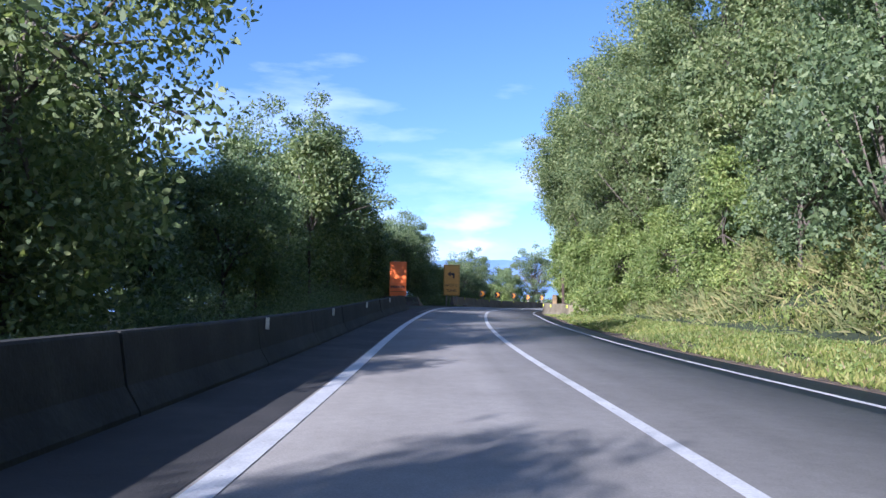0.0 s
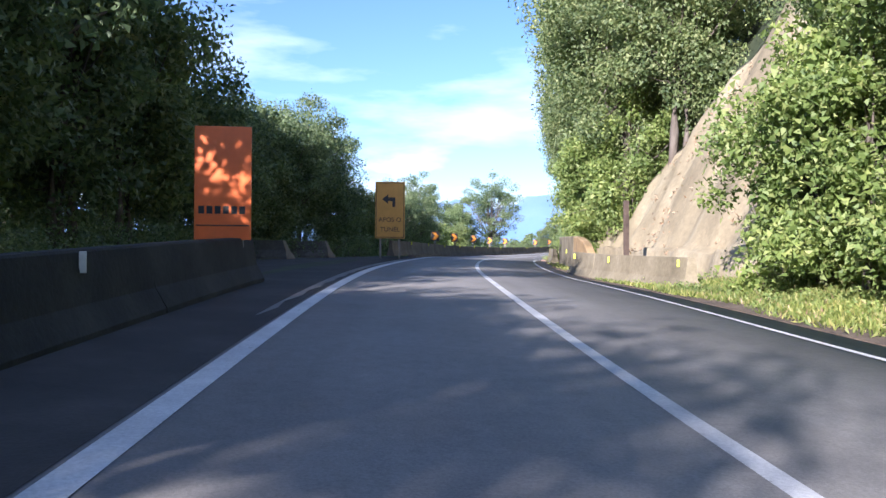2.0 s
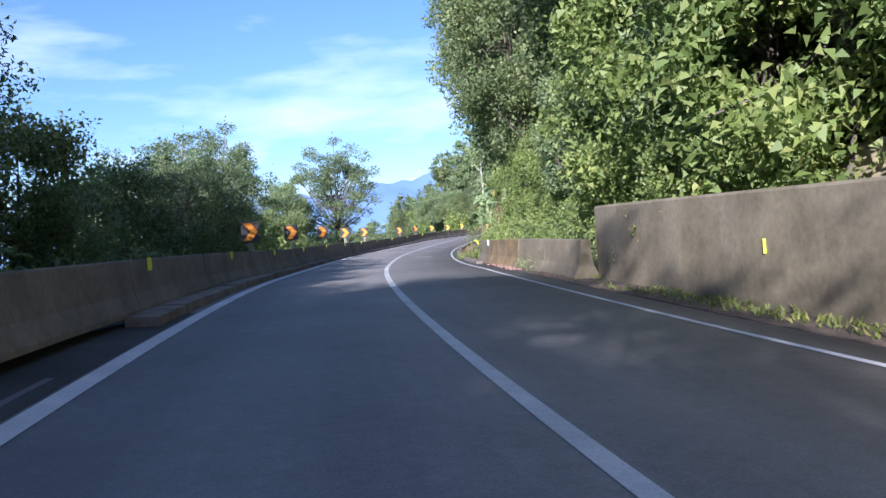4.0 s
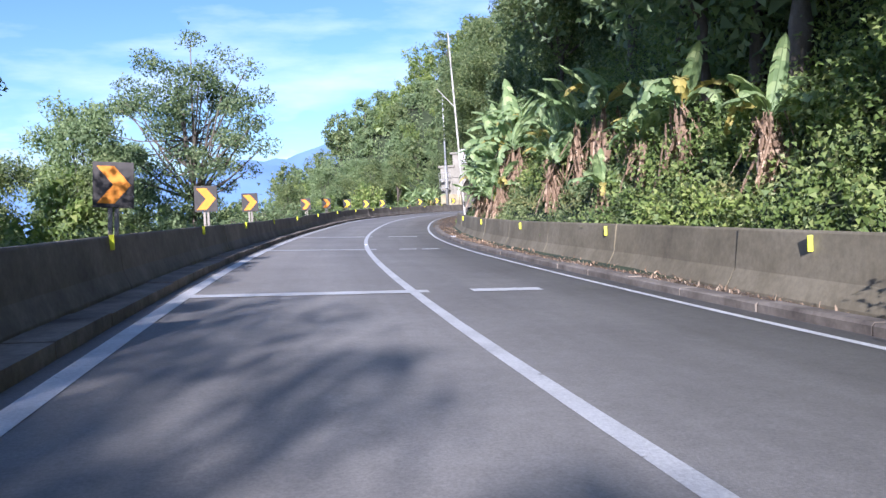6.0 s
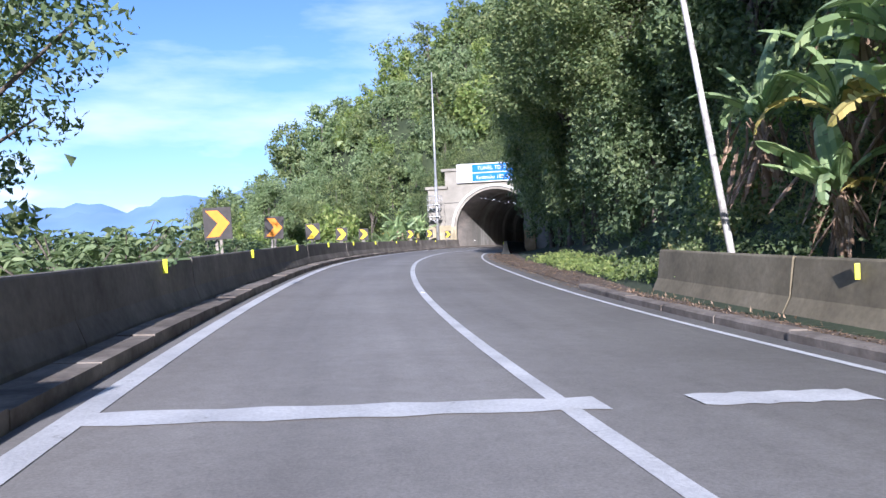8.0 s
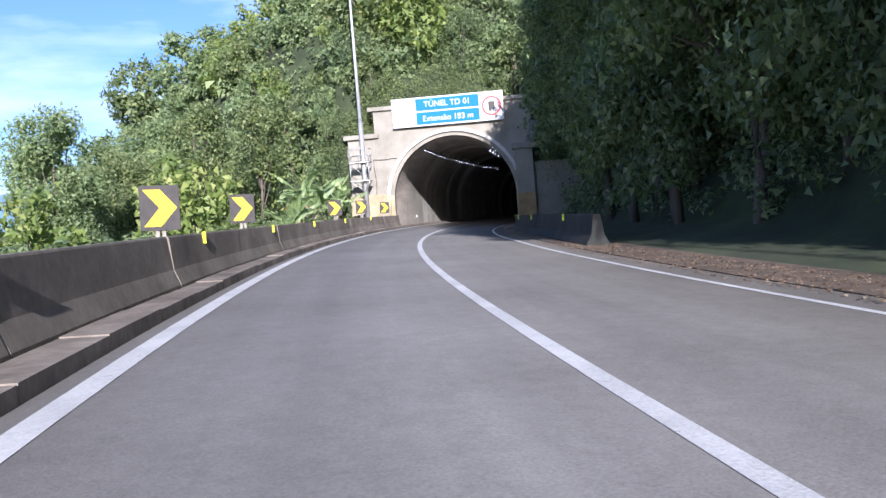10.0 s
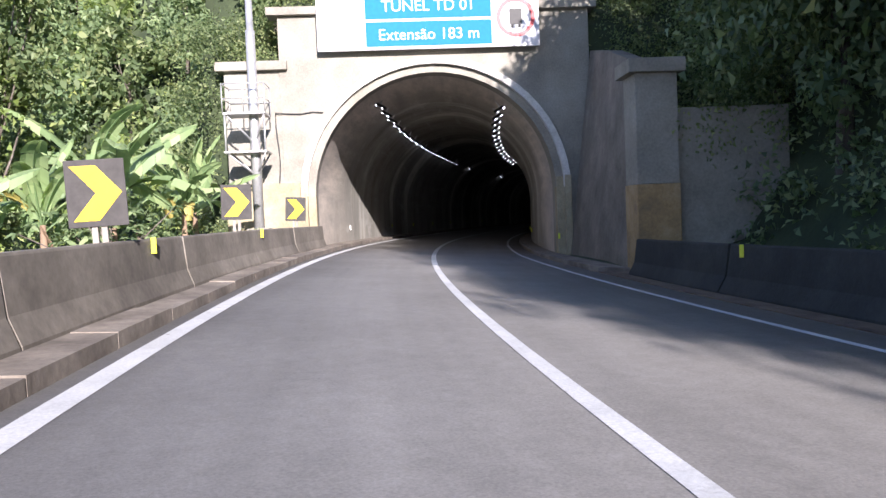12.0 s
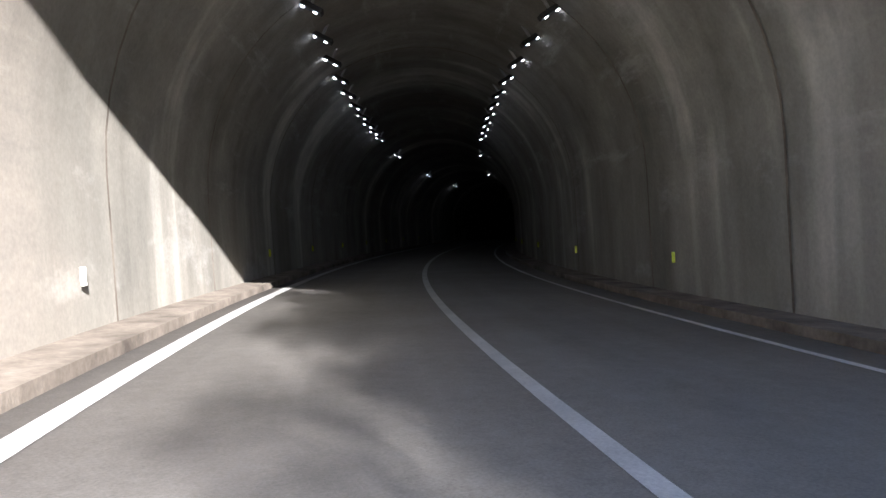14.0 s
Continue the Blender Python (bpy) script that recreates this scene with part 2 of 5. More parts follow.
def foliage(name, c0, c1, c2, gloss=0.5, glow=0.35):
    """Leaves that vary one by one, and let some light through."""
    m, n, l, b = mat(name, gloss)
    g = n.new("ShaderNodeNewGeometry")
    col = ramp_node(n, l, g.outputs["Random Per Island"], [(0.0, c0), (0.55, c1), (1.0, c2)])
    patch = noise_tex(n, l, 0.35, 3.0, 0.6)
    col = mix(n, l, 1.0, col, ramp_node(n, l, patch, [(0.3, (0.65, 0.72, 0.7)), (0.7, (1.25, 1.2, 1.05))]), "MULTIPLY")
    l.new(col, b.inputs["Base Color"])
    b.inputs["Specular IOR Level"].default_value = 0.32
    tr = n.new("ShaderNodeBsdfTranslucent")
    l.new(mix(n, l, 1.0, col, (2.6 * glow, 2.7 * glow, 1.6 * glow), "MULTIPLY"), tr.inputs["Color"])
    mx = n.new("ShaderNodeAddShader")
    l.new(b.outputs["BSDF"], mx.inputs[0])
    l.new(tr.outputs["BSDF"], mx.inputs[1])
    l.new(mx.outputs["Shader"], n["Material Output"].inputs["Surface"])
    return m


def plain(name, color, rough=0.6, metal=0.0, wear=0.25, scale=6.0):
    m, n, l, b = mat(name, rough, metal)
    f = noise_tex(n, l, scale, 4.0, 0.65)
    lo = tuple(c * (1 - wear) for c in color)
    hi = tuple(min(1.0, c * (1 + wear * 0.4)) for c in color)
    l.new(ramp_node(n, l, f, [(0.35, lo), (0.65, hi)]), b.inputs["Base Color"])
    return m


def asphalt():
    """Old pale asphalt: grain, blotches, and long streaks along the lanes."""
    m, n, l, b = mat("asphalt", 0.82)
    f1 = noise_tex(n, l, 0.35, 5.0, 0.65)
    f2 = noise_tex(n, l, 45.0, 3.0, 0.75)
    f3 = noise_tex(n, l, 1.0, 4.0, 0.6, coord="UV", stretch=(1.05, 0.035, 1.0))
    f4 = noise_tex(n, l, 6.0, 3.0, 0.7)
    c = ramp_node(n, l, f1, [(0.3, (0.205, 0.193, 0.174)), (0.5, (0.24, 0.227, 0.205)), (0.72, (0.275, 0.261, 0.237))])
    c = mix(n, l, 1.0, c, ramp_node(n, l, f2, [(0.3, (0.78, 0.78, 0.78)), (0.7, (1.17, 1.17, 1.17))]), "MULTIPLY")
    c = mix(n, l, 1.0, c, ramp_node(n, l, f3, [(0.3, (0.84, 0.84, 0.835)), (0.7, (1.09, 1.09, 1.09))]), "MULTIPLY")
    c = mix(n, l, 1.0, c, ramp_node(n, l, f4, [(0.35, (0.92, 0.92, 0.92)), (0.65, (1.05, 1.05, 1.05))]), "MULTIPLY")
    l.new(c, b.inputs["Base Color"])
    bump(n, l, b, f2, 0.2)
    return m


def road_paint():
    """White paint, worn through to the asphalt in spots."""
    m, n, l, b = mat("road_paint", 0.7)
    f1, f2, f3 = noise_tex(n, l, 1.3, 4.0, 0.6), noise_tex(n, l, 34.0, 3.0, 0.7), noise_tex(n, l, 7.0, 5.0, 0.7)
    c = ramp_node(n, l, f1, [(0.3, (0.50, 0.50, 0.49)), (0.7, (0.70, 0.70, 0.68))])
    c = mix(n, l, 1.0, c, ramp_node(n, l, f2, [(0.3, (0.8, 0.8, 0.8)), (0.7, (1.08, 1.08, 1.08))]), "MULTIPLY")
    worn = ramp_node(n, l, f3, [(0.27, (1, 1, 1)), (0.36, (0, 0, 0))])
    l.new(mix(n, l, worn, c, (0.2, 0.19, 0.17)), b.inputs["Base Color"])
    bump(n, l, b, f2, 0.25)
    return m


def lining_concrete():
    """Shuttered concrete: pale damp bands round the vault, sideways smears, fine grain."""
    m, n, l, b = mat("tunnel_lining", 0.82)
    bands = noise_tex(n, l, 1.0, 4.0, 0.6, coord="UV", stretch=(0.32, 0.05, 1.0))
    smear = noise_tex(n, l, 1.0, 6.0, 0.7, coord="UV", stretch=(0.22, 1.1, 1.0))
    blot = noise_tex(n, l, 0.7, 5.0, 0.65, coord="UV")
    fine = noise_tex(n, l, 14.0, 3.0, 0.7)
    c = ramp_node(n, l, bands, [(0.38, (0.22, 0.21, 0.184)), (0.55, (0.33, 0.316, 0.28)), (0.64, (0.60, 0.58, 0.53))])
    c = mix(n, l, 1.0, c, ramp_node(n, l, blot, [(0.32, (0.74, 0.75, 0.74)), (0.68, (1.16, 1.15, 1.12))]), "MULTIPLY")
    pale = ramp_node(n, l, smear, [(0.56, (0, 0, 0)), (0.68, (0.5, 0.5, 0.5))])
    c = mix(n, l, pale, c, (0.52, 0.51, 0.48))
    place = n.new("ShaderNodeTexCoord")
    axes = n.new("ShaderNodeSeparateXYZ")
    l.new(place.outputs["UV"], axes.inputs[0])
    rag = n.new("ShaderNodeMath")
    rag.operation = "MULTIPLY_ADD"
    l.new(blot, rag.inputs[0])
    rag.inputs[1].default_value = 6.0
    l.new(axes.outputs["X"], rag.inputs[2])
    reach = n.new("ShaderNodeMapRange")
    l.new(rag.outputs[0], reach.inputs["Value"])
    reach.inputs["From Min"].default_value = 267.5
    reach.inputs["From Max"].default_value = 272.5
    # pale patch on the first metres behind the mouth, sunlight partly put into it
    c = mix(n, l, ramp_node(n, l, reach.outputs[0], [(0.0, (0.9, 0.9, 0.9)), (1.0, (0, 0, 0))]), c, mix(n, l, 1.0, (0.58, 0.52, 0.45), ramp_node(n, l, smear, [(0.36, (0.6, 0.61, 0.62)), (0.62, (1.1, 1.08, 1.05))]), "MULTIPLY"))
    c = mix(n, l, 1.0, c, ramp_node(n, l, fine, [(0.3, (0.88, 0.88, 0.88)), (0.7, (1.08, 1.08, 1.08))]), "MULTIPLY")
    l.new(c, b.inputs["Base Color"])
    bump(n, l, b, blot, 0.15)
    return m


M_ASPHALT = asphalt()
# dirt, and the shoulder's deep shade put into the same dark colour
M_DIRTY_SHADED = surface("dirty_shaded_asphalt", (0.02, 0.019, 0.018), (0.036, 0.034, 0.031), (0.065, 0.06, 0.055), 0.6, 30.0, 0.9, 0.5)
M_LINE = road_paint()
M_CONCRETE = surface("weathered_concrete", (0.105, 0.092, 0.075), (0.175, 0.155, 0.125), (0.255, 0.229, 0.19), 0.7, 9.0, 0.9, 0.14)
M_CONCRETE_TAN = surface("tan_weathered_concrete", (0.125, 0.105, 0.064), (0.20, 0.17, 0.106), (0.275, 0.238, 0.158), 0.6, 9.0, 0.9, 0.14)
# concrete for the dark barriers, their shade put into the base colour
M_CONCRETE_SHADED = surface("shade_darkened_concrete", (0.012, 0.014, 0.013), (0.024, 0.026, 0.024), (0.045, 0.046, 0.04), 0.8, 14.0, 0.92, 0.5)
M_PORTAL = surface("pale_concrete", (0.19, 0.175, 0.142), (0.265, 0.246, 0.202), (0.33, 0.311, 0.262), 0.45, 14.0, 0.9, 0.35)
M_STAINED = surface("ochre_stained_concrete", (0.11, 0.088, 0.05), (0.22, 0.155, 0.068), (0.36, 0.245, 0.10), 0.85, 11.0, 0.9, 0.16, stretch=(1, 1, 1.8))
M_OCHRE = surface("ochre_paint", (0.20, 0.145, 0.08), (0.32, 0.215, 0.095), (0.40, 0.29, 0.16), 1.5, 16.0, 0.85, 0.4)
M_KERB = surface("worn_kerb", (0.085, 0.07, 0.056), (0.19, 0.162, 0.13), (0.30, 0.262, 0.215), 1.2, 12.0, 0.92, 0.3)
M_SOIL = surface("leaf_strewn_soil", (0.07, 0.05, 0.035), (0.13, 0.095, 0.065), (0.20, 0.15, 0.10), 2.2, 34.0, 0.95, 0.9)
M_EARTH = surface("forest_floor", (0.018, 0.028, 0.011), (0.036, 0.05, 0.02), (0.06, 0.078, 0.03), 0.5, 9.0, 0.95, 0.8)
M_ROCK = surface("sprayed_rock_face", (0.195, 0.16, 0.095), (0.30, 0.25, 0.152), (0.415, 0.36, 0.238), 0.28, 5.0, 0.92, 0.9, stretch=(1, 1, 0.6))
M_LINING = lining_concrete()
M_BARK = surface("bark", (0.06, 0.048, 0.036), (0.12, 0.10, 0.078), (0.21, 0.185, 0.15), 1.5, 12.0, 0.92, 0.8, stretch=(1, 1, 0.3))
M_STEEL = surface("galvanised_steel", (0.40, 0.40, 0.39), (0.50, 0.50, 0.49), (0.58, 0.58, 0.57), 2.0, 30.0, 0.5, 0.15, metal=0.6)
M_POST = surface("grey_timber", (0.16, 0.14, 0.12), (0.25, 0.225, 0.19), (0.33, 0.30, 0.26), 2.0, 22.0, 0.9, 0.5, stretch=(1, 1, 0.2))
M_PALE_POLE = surface("limewashed_timber", (0.14, 0.13, 0.11), (0.45, 0.43, 0.385), (0.62, 0.60, 0.55), 4.5, 18.0, 0.85, 0.4, stretch=(1, 1, 0.5))
M_RING = surface("whitewashed_concrete", (0.38, 0.36, 0.32), (0.56, 0.54, 0.49), (0.66, 0.64, 0.59), 0.7, 12.0, 0.85, 0.25)
M_PLINTH = surface("yellowed_concrete", (0.22, 0.185, 0.115), (0.33, 0.28, 0.175), (0.42, 0.37, 0.25), 0.8, 14.0, 0.9, 0.35)
M_RUST = surface("rusted_steel", (0.05, 0.036, 0.028), (0.09, 0.065, 0.05), (0.14, 0.10, 0.075), 3.0, 25.0, 0.8, 0.4, metal=0.2)
M_FADED = plain("faded_red_print", (0.62, 0.42, 0.40), 0.5)
M_LEAF_DARK = foliage("dark_leaf", (0.040, 0.060, 0.030), (0.082, 0.115, 0.055), (0.160, 0.190, 0.100), 0.55, 0.36)
M_LEAF = foliage("green_leaf", (0.050, 0.074, 0.029), (0.098, 0.128, 0.052), (0.180, 0.198, 0.095), 0.62, 0.34)
M_LEAF_PALE = foliage("pale_leaf", (0.08, 0.112, 0.052), (0.124, 0.165, 0.08), (0.19, 0.228, 0.122), 0.66, 0.32)
M_LEAF_SUN = foliage("yellow_green_leaf", (0.072, 0.105, 0.028), (0.128, 0.168, 0.045), (0.21, 0.23, 0.085), 0.6, 0.34)
M_GRASS = foliage("verge_grass", (0.062, 0.088, 0.018), (0.118, 0.144, 0.034), (0.225, 0.21, 0.08), 0.6, 0.35)
M_BANANA = foliage("banana_leaf", (0.115, 0.165, 0.075), (0.18, 0.235, 0.11), (0.275, 0.325, 0.17), 0.5, 0.34)
M_YELLOWED = foliage("yellowing_leaf", (0.22, 0.19, 0.05), (0.34, 0.27, 0.08), (0.42, 0.36, 0.14), 0.6, 0.3)
M_DEAD = foliage("withered_leaf", (0.15, 0.098, 0.066), (0.26, 0.178, 0.128), (0.40, 0.295, 0.225), 0.85, 0.2)
M_REED = foliage("dry_tall_grass", (0.07, 0.09, 0.03), (0.13, 0.138, 0.052), (0.225, 0.20, 0.10), 0.75, 0.3)
M_BOARD = plain("black_board", (0.055, 0.05, 0.046), 0.8, 0.0, 0.25)
M_CHEVRON = plain("amber_yellow_sheeting", (0.70, 0.25, 0.005), 0.7, 0.0, 0.12)
M_LEMON = plain("lemon_sheeting", (0.74, 0.53, 0.008), 0.7, 0.0, 0.1)
M_ORANGE = plain("orange_sheeting", (0.85, 0.17, 0.02), 0.4, 0.0, 0.10, 2.0)
M_AMBER = plain("amber_sheeting", (0.62, 0.32, 0.05), 0.45, 0.0, 0.10, 2.0)
M_BLACK = plain("black_print", (0.03, 0.028, 0.025), 0.6)
M_BLUE = plain("blue_sheeting", (0.012, 0.15, 0.50), 0.8, 0.0, 0.1)
M_WHITE = plain("white_sheeting", (0.62, 0.61, 0.62), 0.75, 0.0, 0.08)
M_RED = plain("red_print", (0.55, 0.03, 0.03), 0.5)
M_REFLECT = plain("yellow_reflector", (0.62, 0.66, 0.02), 0.35, 0.0, 0.1)
M_PALE_REFLECT = plain("white_reflector", (0.62, 0.62, 0.55), 0.35, 0.0, 0.1)
M_CABLE = plain("black_cable", (0.03, 0.03, 0.03), 0.6)
M_STONE = surface("broken_brick", (0.16, 0.10, 0.075), (0.27, 0.17, 0.13), (0.36, 0.27, 0.22), 3.0, 18.0, 0.95, 0.6)

# ---------------------------------------------------------------- ground, road, kerbs
def build_ground():
    ss = np.concatenate([np.arange(-60, 255, 3.0), np.arange(255, 262.6, 1.25), np.arange(263.2, 280, 1.2), np.arange(280, 481, 5.0)])
    ls = np.concatenate([[-1500, -900, -500, -300, -200], np.arange(-140, -40, 12.0), np.arange(-40, -12, 3.0), np.arange(-12, -3, 1.2), [-3.0, -2.2, -1.0, 1, 3.5, 6, 7.4, 8.2],
                         np.arange(9, 16, 0.8), np.arange(16, 34, 2.0), np.arange(34, 130, 8.0), [150.0, 170.0]])
    S, L = np.meshgrid(ss, ls, indexing="ij")
    Z = terrain(S, L) - 0.05
    P = WA(S, L, Z)
    idx = np.arange(S.size).reshape(S.shape)
    F = np.stack([idx[:-1, :-1], idx[:-1, 1:], idx[1:, 1:], idx[1:, :-1]], -1).reshape(-1, 4)
    sm = (S[:-1, :-1] + S[1:, 1:]).ravel() / 2
    lm = (L[:-1, :-1] + L[1:, 1:]).ravel() / 2
    keep = ~((sm > 262.4) & (sm < 263.9) & (np.abs(lm - 3.7) < 7.2))
    V = P.reshape(-1, 3)
    n = len(V)
    V = np.concatenate([V, [(-4000, -4000, -64), (4000, -4000, -64), (4000, 5000, -64), (-4000, 5000, -64)]])
    F = np.concatenate([F[keep], [[n, n + 1, n + 2, n + 3]]])
    part("ground", raw_mesh("ground", V, F, True), M_EARTH)
    tagged(bpy.data.objects["ground"], "dark forest soil on a steep mountainside", "ground", kind="structure")


build_ground()


def strip(name, l0, l1, s0, s1, u, material, d=2.0, thick=0.0):
    ss = np.array(steps(s0, s1, d))
    bm = bmesh.new()
    if thick:
        sweep(bm, [(l0, u - thick), (l0, u), (l1, u), (l1, u - thick)], ss)
    else:
        sweep(bm, [(l0, u), (l1, u)], ss, close=False)
    return part(name, bm, material)


def road_mesh():
    ss, prof = np.array(steps(-55, 470, 2.0)), [(-0.45, -0.25), (-0.45, 0.0), (3.5, 0.0), (7.7, 0.0), (7.7, -0.25)]
    S, k = np.meshgrid(ss, np.arange(5), indexing="ij")
    L, U = np.array([p[0] for p in prof])[k], np.array([p[1] for p in prof])[k]
    idx = np.arange(S.size).reshape(S.shape)
    F = np.stack([idx[:-1, :-1], idx[:-1, 1:], idx[1:, 1:], idx[1:, :-1]], -1).reshape(-1, 4)[:, ::-1]
    me = raw_mesh("road", WA(S, L, U).reshape(-1, 3), F)
    uv = me.uv_layers.new(name="lanes")
    vi = np.empty(len(me.loops), np.int32)
    me.loops.foreach_get("vertex_index", vi)
    uv.data.foreach_set("uv", np.stack([L.ravel()[vi], S.ravel()[vi]], -1).astype(np.float32).ravel())
    return me


tagged(part("road", road_mesh(), M_ASPHALT), "grey asphalt of a two-lane mountain road", "road", kind="structure")
# the wider shoulder and lay-by
bm = bmesh.new()
ss = steps(-55, 112, 2.0)
left_edge = [float(np.interp(s, [-60, 70, 82, 98, 108, 112], [-2.0, -2.0, -5.2, -5.2, -1.6, -0.6])) for s in ss]
row_a, row_b = [bm.verts.new(W(s, l, 0.004)) for s, l in zip(ss, left_edge)], [bm.verts.new(W(s, -0.15, 0.004)) for s in ss]
for k in range(len(ss) - 1):
    bm.faces.new((row_a[k], row_b[k], row_b[k + 1], row_a[k + 1]))
tagged(part("shoulder", bm, M_DIRTY_SHADED), "dirty asphalt shoulder darkened for shade, widening into a lay-by", "shoulder", kind="structure")
tagged(strip("edge_line_1", -0.11, 0.11, -55, 470, 0.006, M_LINE), "worn white painted edge line", "road marking", kind="structure")
tagged(strip("centre_line", 3.42, 3.58, -55, 470, 0.006, M_LINE), "worn white painted centre line", "road marking", kind="structure")
tagged(strip("edge_line_2", 6.83, 6.95, -55, 470, 0.006, M_LINE), "thin white painted edge line", "road marking", kind="structure")


def crossbar(s, spans):
    for a, b in spans:
        bm = bmesh.new()
        vs = []
        for k in range(13):
            l = a + (b - a) * k / 12
            w = 0.22 + 0.03 * math.sin(k * 2.3 + s)
            vs.append((bm.verts.new(W(s - w, l, 0.011)), bm.verts.new(W(s + w, l, 0.011))))
        for p, q in zip(vs, vs[1:]):
            bm.faces.new((p[0], q[0], q[1], p[1]))
        tagged(part("rumble_stripe", bm, M_LINE), "worn white stripe painted across the lane", "road marking", "stripes across the road", kind="structure")


crossbar(147.0, [(0.1, 3.75), (4.45, 5.6)])
crossbar(162.0, [(0.0, 3.8), (4.6, 5.2), (5.4, 6.0)])
crossbar(174.25, [(0.06, 3.8), (4.55, 6.0)])

def stud(s, l):
    bm = bmesh.new()
    box(bm, -0.05, 0.05, -0.05, 0.05, 0.0, 0.018, 0.007)
    ob = part("road_stud", bm, M_STEEL)
    ob.matrix_world = Matrix.Translation(W(s, l, 0.006)) @ pose(0, 0, 0, 0, 0, heading(s))
    tagged(ob, "small grey metal stud on the painted line", "road stud", "studs on the road lines")


for s, l in ((61.1, 3.5), (128.9, 3.5), (166.0, 3.5), (186.5, 3.5), (251.8, 3.5)):
    stud(s, l)

# paved verge strips
tagged(strip("verge_soil", 7.7, 12.0, -55, 86, 0.015, M_SOIL, thick=0.1), "brown soil beside the road", "verge", kind="structure")
tagged(strip("gutter_soil", 7.62, 9.4, 86, 250, 0.02, M_SOIL, thick=0.1), "brown leaf-strewn soil beside the kerb", "verge", kind="structure")


def kerb(name, l0, l1, s0, s1, h, label):
    root = thing(name, label, "kerb", kind="structure")
    s = s0
    k = 0
    while s < s1 - 0.3:
        e = min(s + 2.0, s1)
        j = 0.012 * math.sin(k * 1.7)
        bm = bmesh.new()
        sweep(bm, [(l0 + j, -0.05), (l0 + j, h - 0.03), (l0 + j + 0.03, h + j), (l1, h + j), (l1, -0.05)], [s + 0.012, (s + e) / 2, e - 0.012])
        part("kerbstone", bm, M_KERB, root)
        s, k = e, k + 1


kerb("kerb_1", -0.78, -0.30, 110, 262, 0.15, "worn concrete kerb under the barrier")
kerb("kerb_2", 7.30, 7.58, 131.5, 187, 0.13, "worn concrete kerb with leaf litter behind")


# ---------------------------------------------------------------- barriers
JERSEY = [(0.0, 0.0), (0.0, 0.08), (0.15, 0.36), (0.23, 0.93), (0.25, 0.96), (0.42, 0.96), (0.44, 0.93), (0.52, 0.36), (0.66, 0.08), (0.66, 0.0)]


def barrier(name, label, side, base, pieces, height=1.0, u0=0.0, group="", lean=1.0):
    """side -1: stands left of the road, +1: right. base(s): where its foot begins. pieces: (from, to, material)."""
    root = thing(name, label, "barrier", group)
    for k, (a, b, m) in enumerate(pieces):
        bm = bmesh.new()
        tilt = 0.015 * math.sin(k * 2.7)
        ss = steps(a + 0.02, b - 0.02, 1.5)
        rings = []
        for s in ss:
            rings.append([bm.verts.new(W(s, base(s) + side * (x * lean + tilt * y), u0 - 0.02 + y * height)) for x, y in JERSEY])
        n = len(JERSEY)
        for p, q in zip(rings, rings[1:]):
            for i in range(n):
                bm.faces.new((p[i], p[(i + 1) % n], q[(i + 1) % n], q[i]))
        bm.faces.new(rings[0][::-1])
        bm.faces.new(rings[-1])
        part("segment", bm, m, root)
    return root


def cut(a, b, d, m):
    n = max(1, int(round((b - a) / d)))
    e = np.linspace(a, b, n + 1)
    return [(x, y, m) for x, y in zip(e, e[1:])]


base_l0 = lambda s: -1.55
base_l1 = lambda s: float(np.interp(s, [104, 112, 262], [-0.98, -0.74, -0.74]))
base_r0 = lambda s: float(np.interp(s, [84, 86.4, 92.4, 98, 104], [9.5, 9.1, 8.05, 7.5, 7.45]))
base_r1 = lambda s: float(np.interp(s, [120, 128, 136, 150, 190], [7.95, 7.75, 7.85, 8.55, 8.6]))
barrier("concrete_barrier", "concrete barrier along the shoulder, shade put into its colour", -1, base_l0, cut(-40, 80, 6.0, M_CONCRETE_SHADED), 0.92)
barrier("concrete_barrier", "long weathered concrete barrier along the outer curve", -1, base_l1, cut(105, 261, 6.0, M_CONCRETE), 0.86, 0.14, lean=0.62)
barrier("concrete_barrier", "low concrete barrier before the rock face", 1, base_r0, cut(86.4, 98.5, 4.0, M_CONCRETE_TAN), 1.05)
barrier("concrete_barrier", "weathered concrete barrier, partly stained ochre, before the forest", 1, base_r1,
        cut(117, 124.5, 3.8, M_CONCRETE_TAN) + cut(124.5, 132.3, 7.8, M_STAINED) + cut(132.3, 138.6, 6.3, M_CONCRETE_TAN) + cut(140.4, 185.5, 5.6, M_CONCRETE_TAN), 1.05)
barrier("concrete_barrier", "dark concrete barrier under the trees", 1, lambda s: 8.1, cut(222, 249, 5.4, M_CONCRETE_SHADED), 0.95)


def reflectors(side, s_list, lat, u, m, label):
    for s in s_list:
        bm = bmesh.new()
        box(bm, -0.035, 0.035, -0.012, 0.012, -0.11, 0.11, 0.006)
        ob = part("reflector", bm, m)
        ob.matrix_world = Matrix.Translation(W(s, lat(s), u)) @ pose(0, 0, 0, 0, 0, heading(s) - 20 * side)
        tagged(ob, label, "reflector", "reflectors on the barriers")


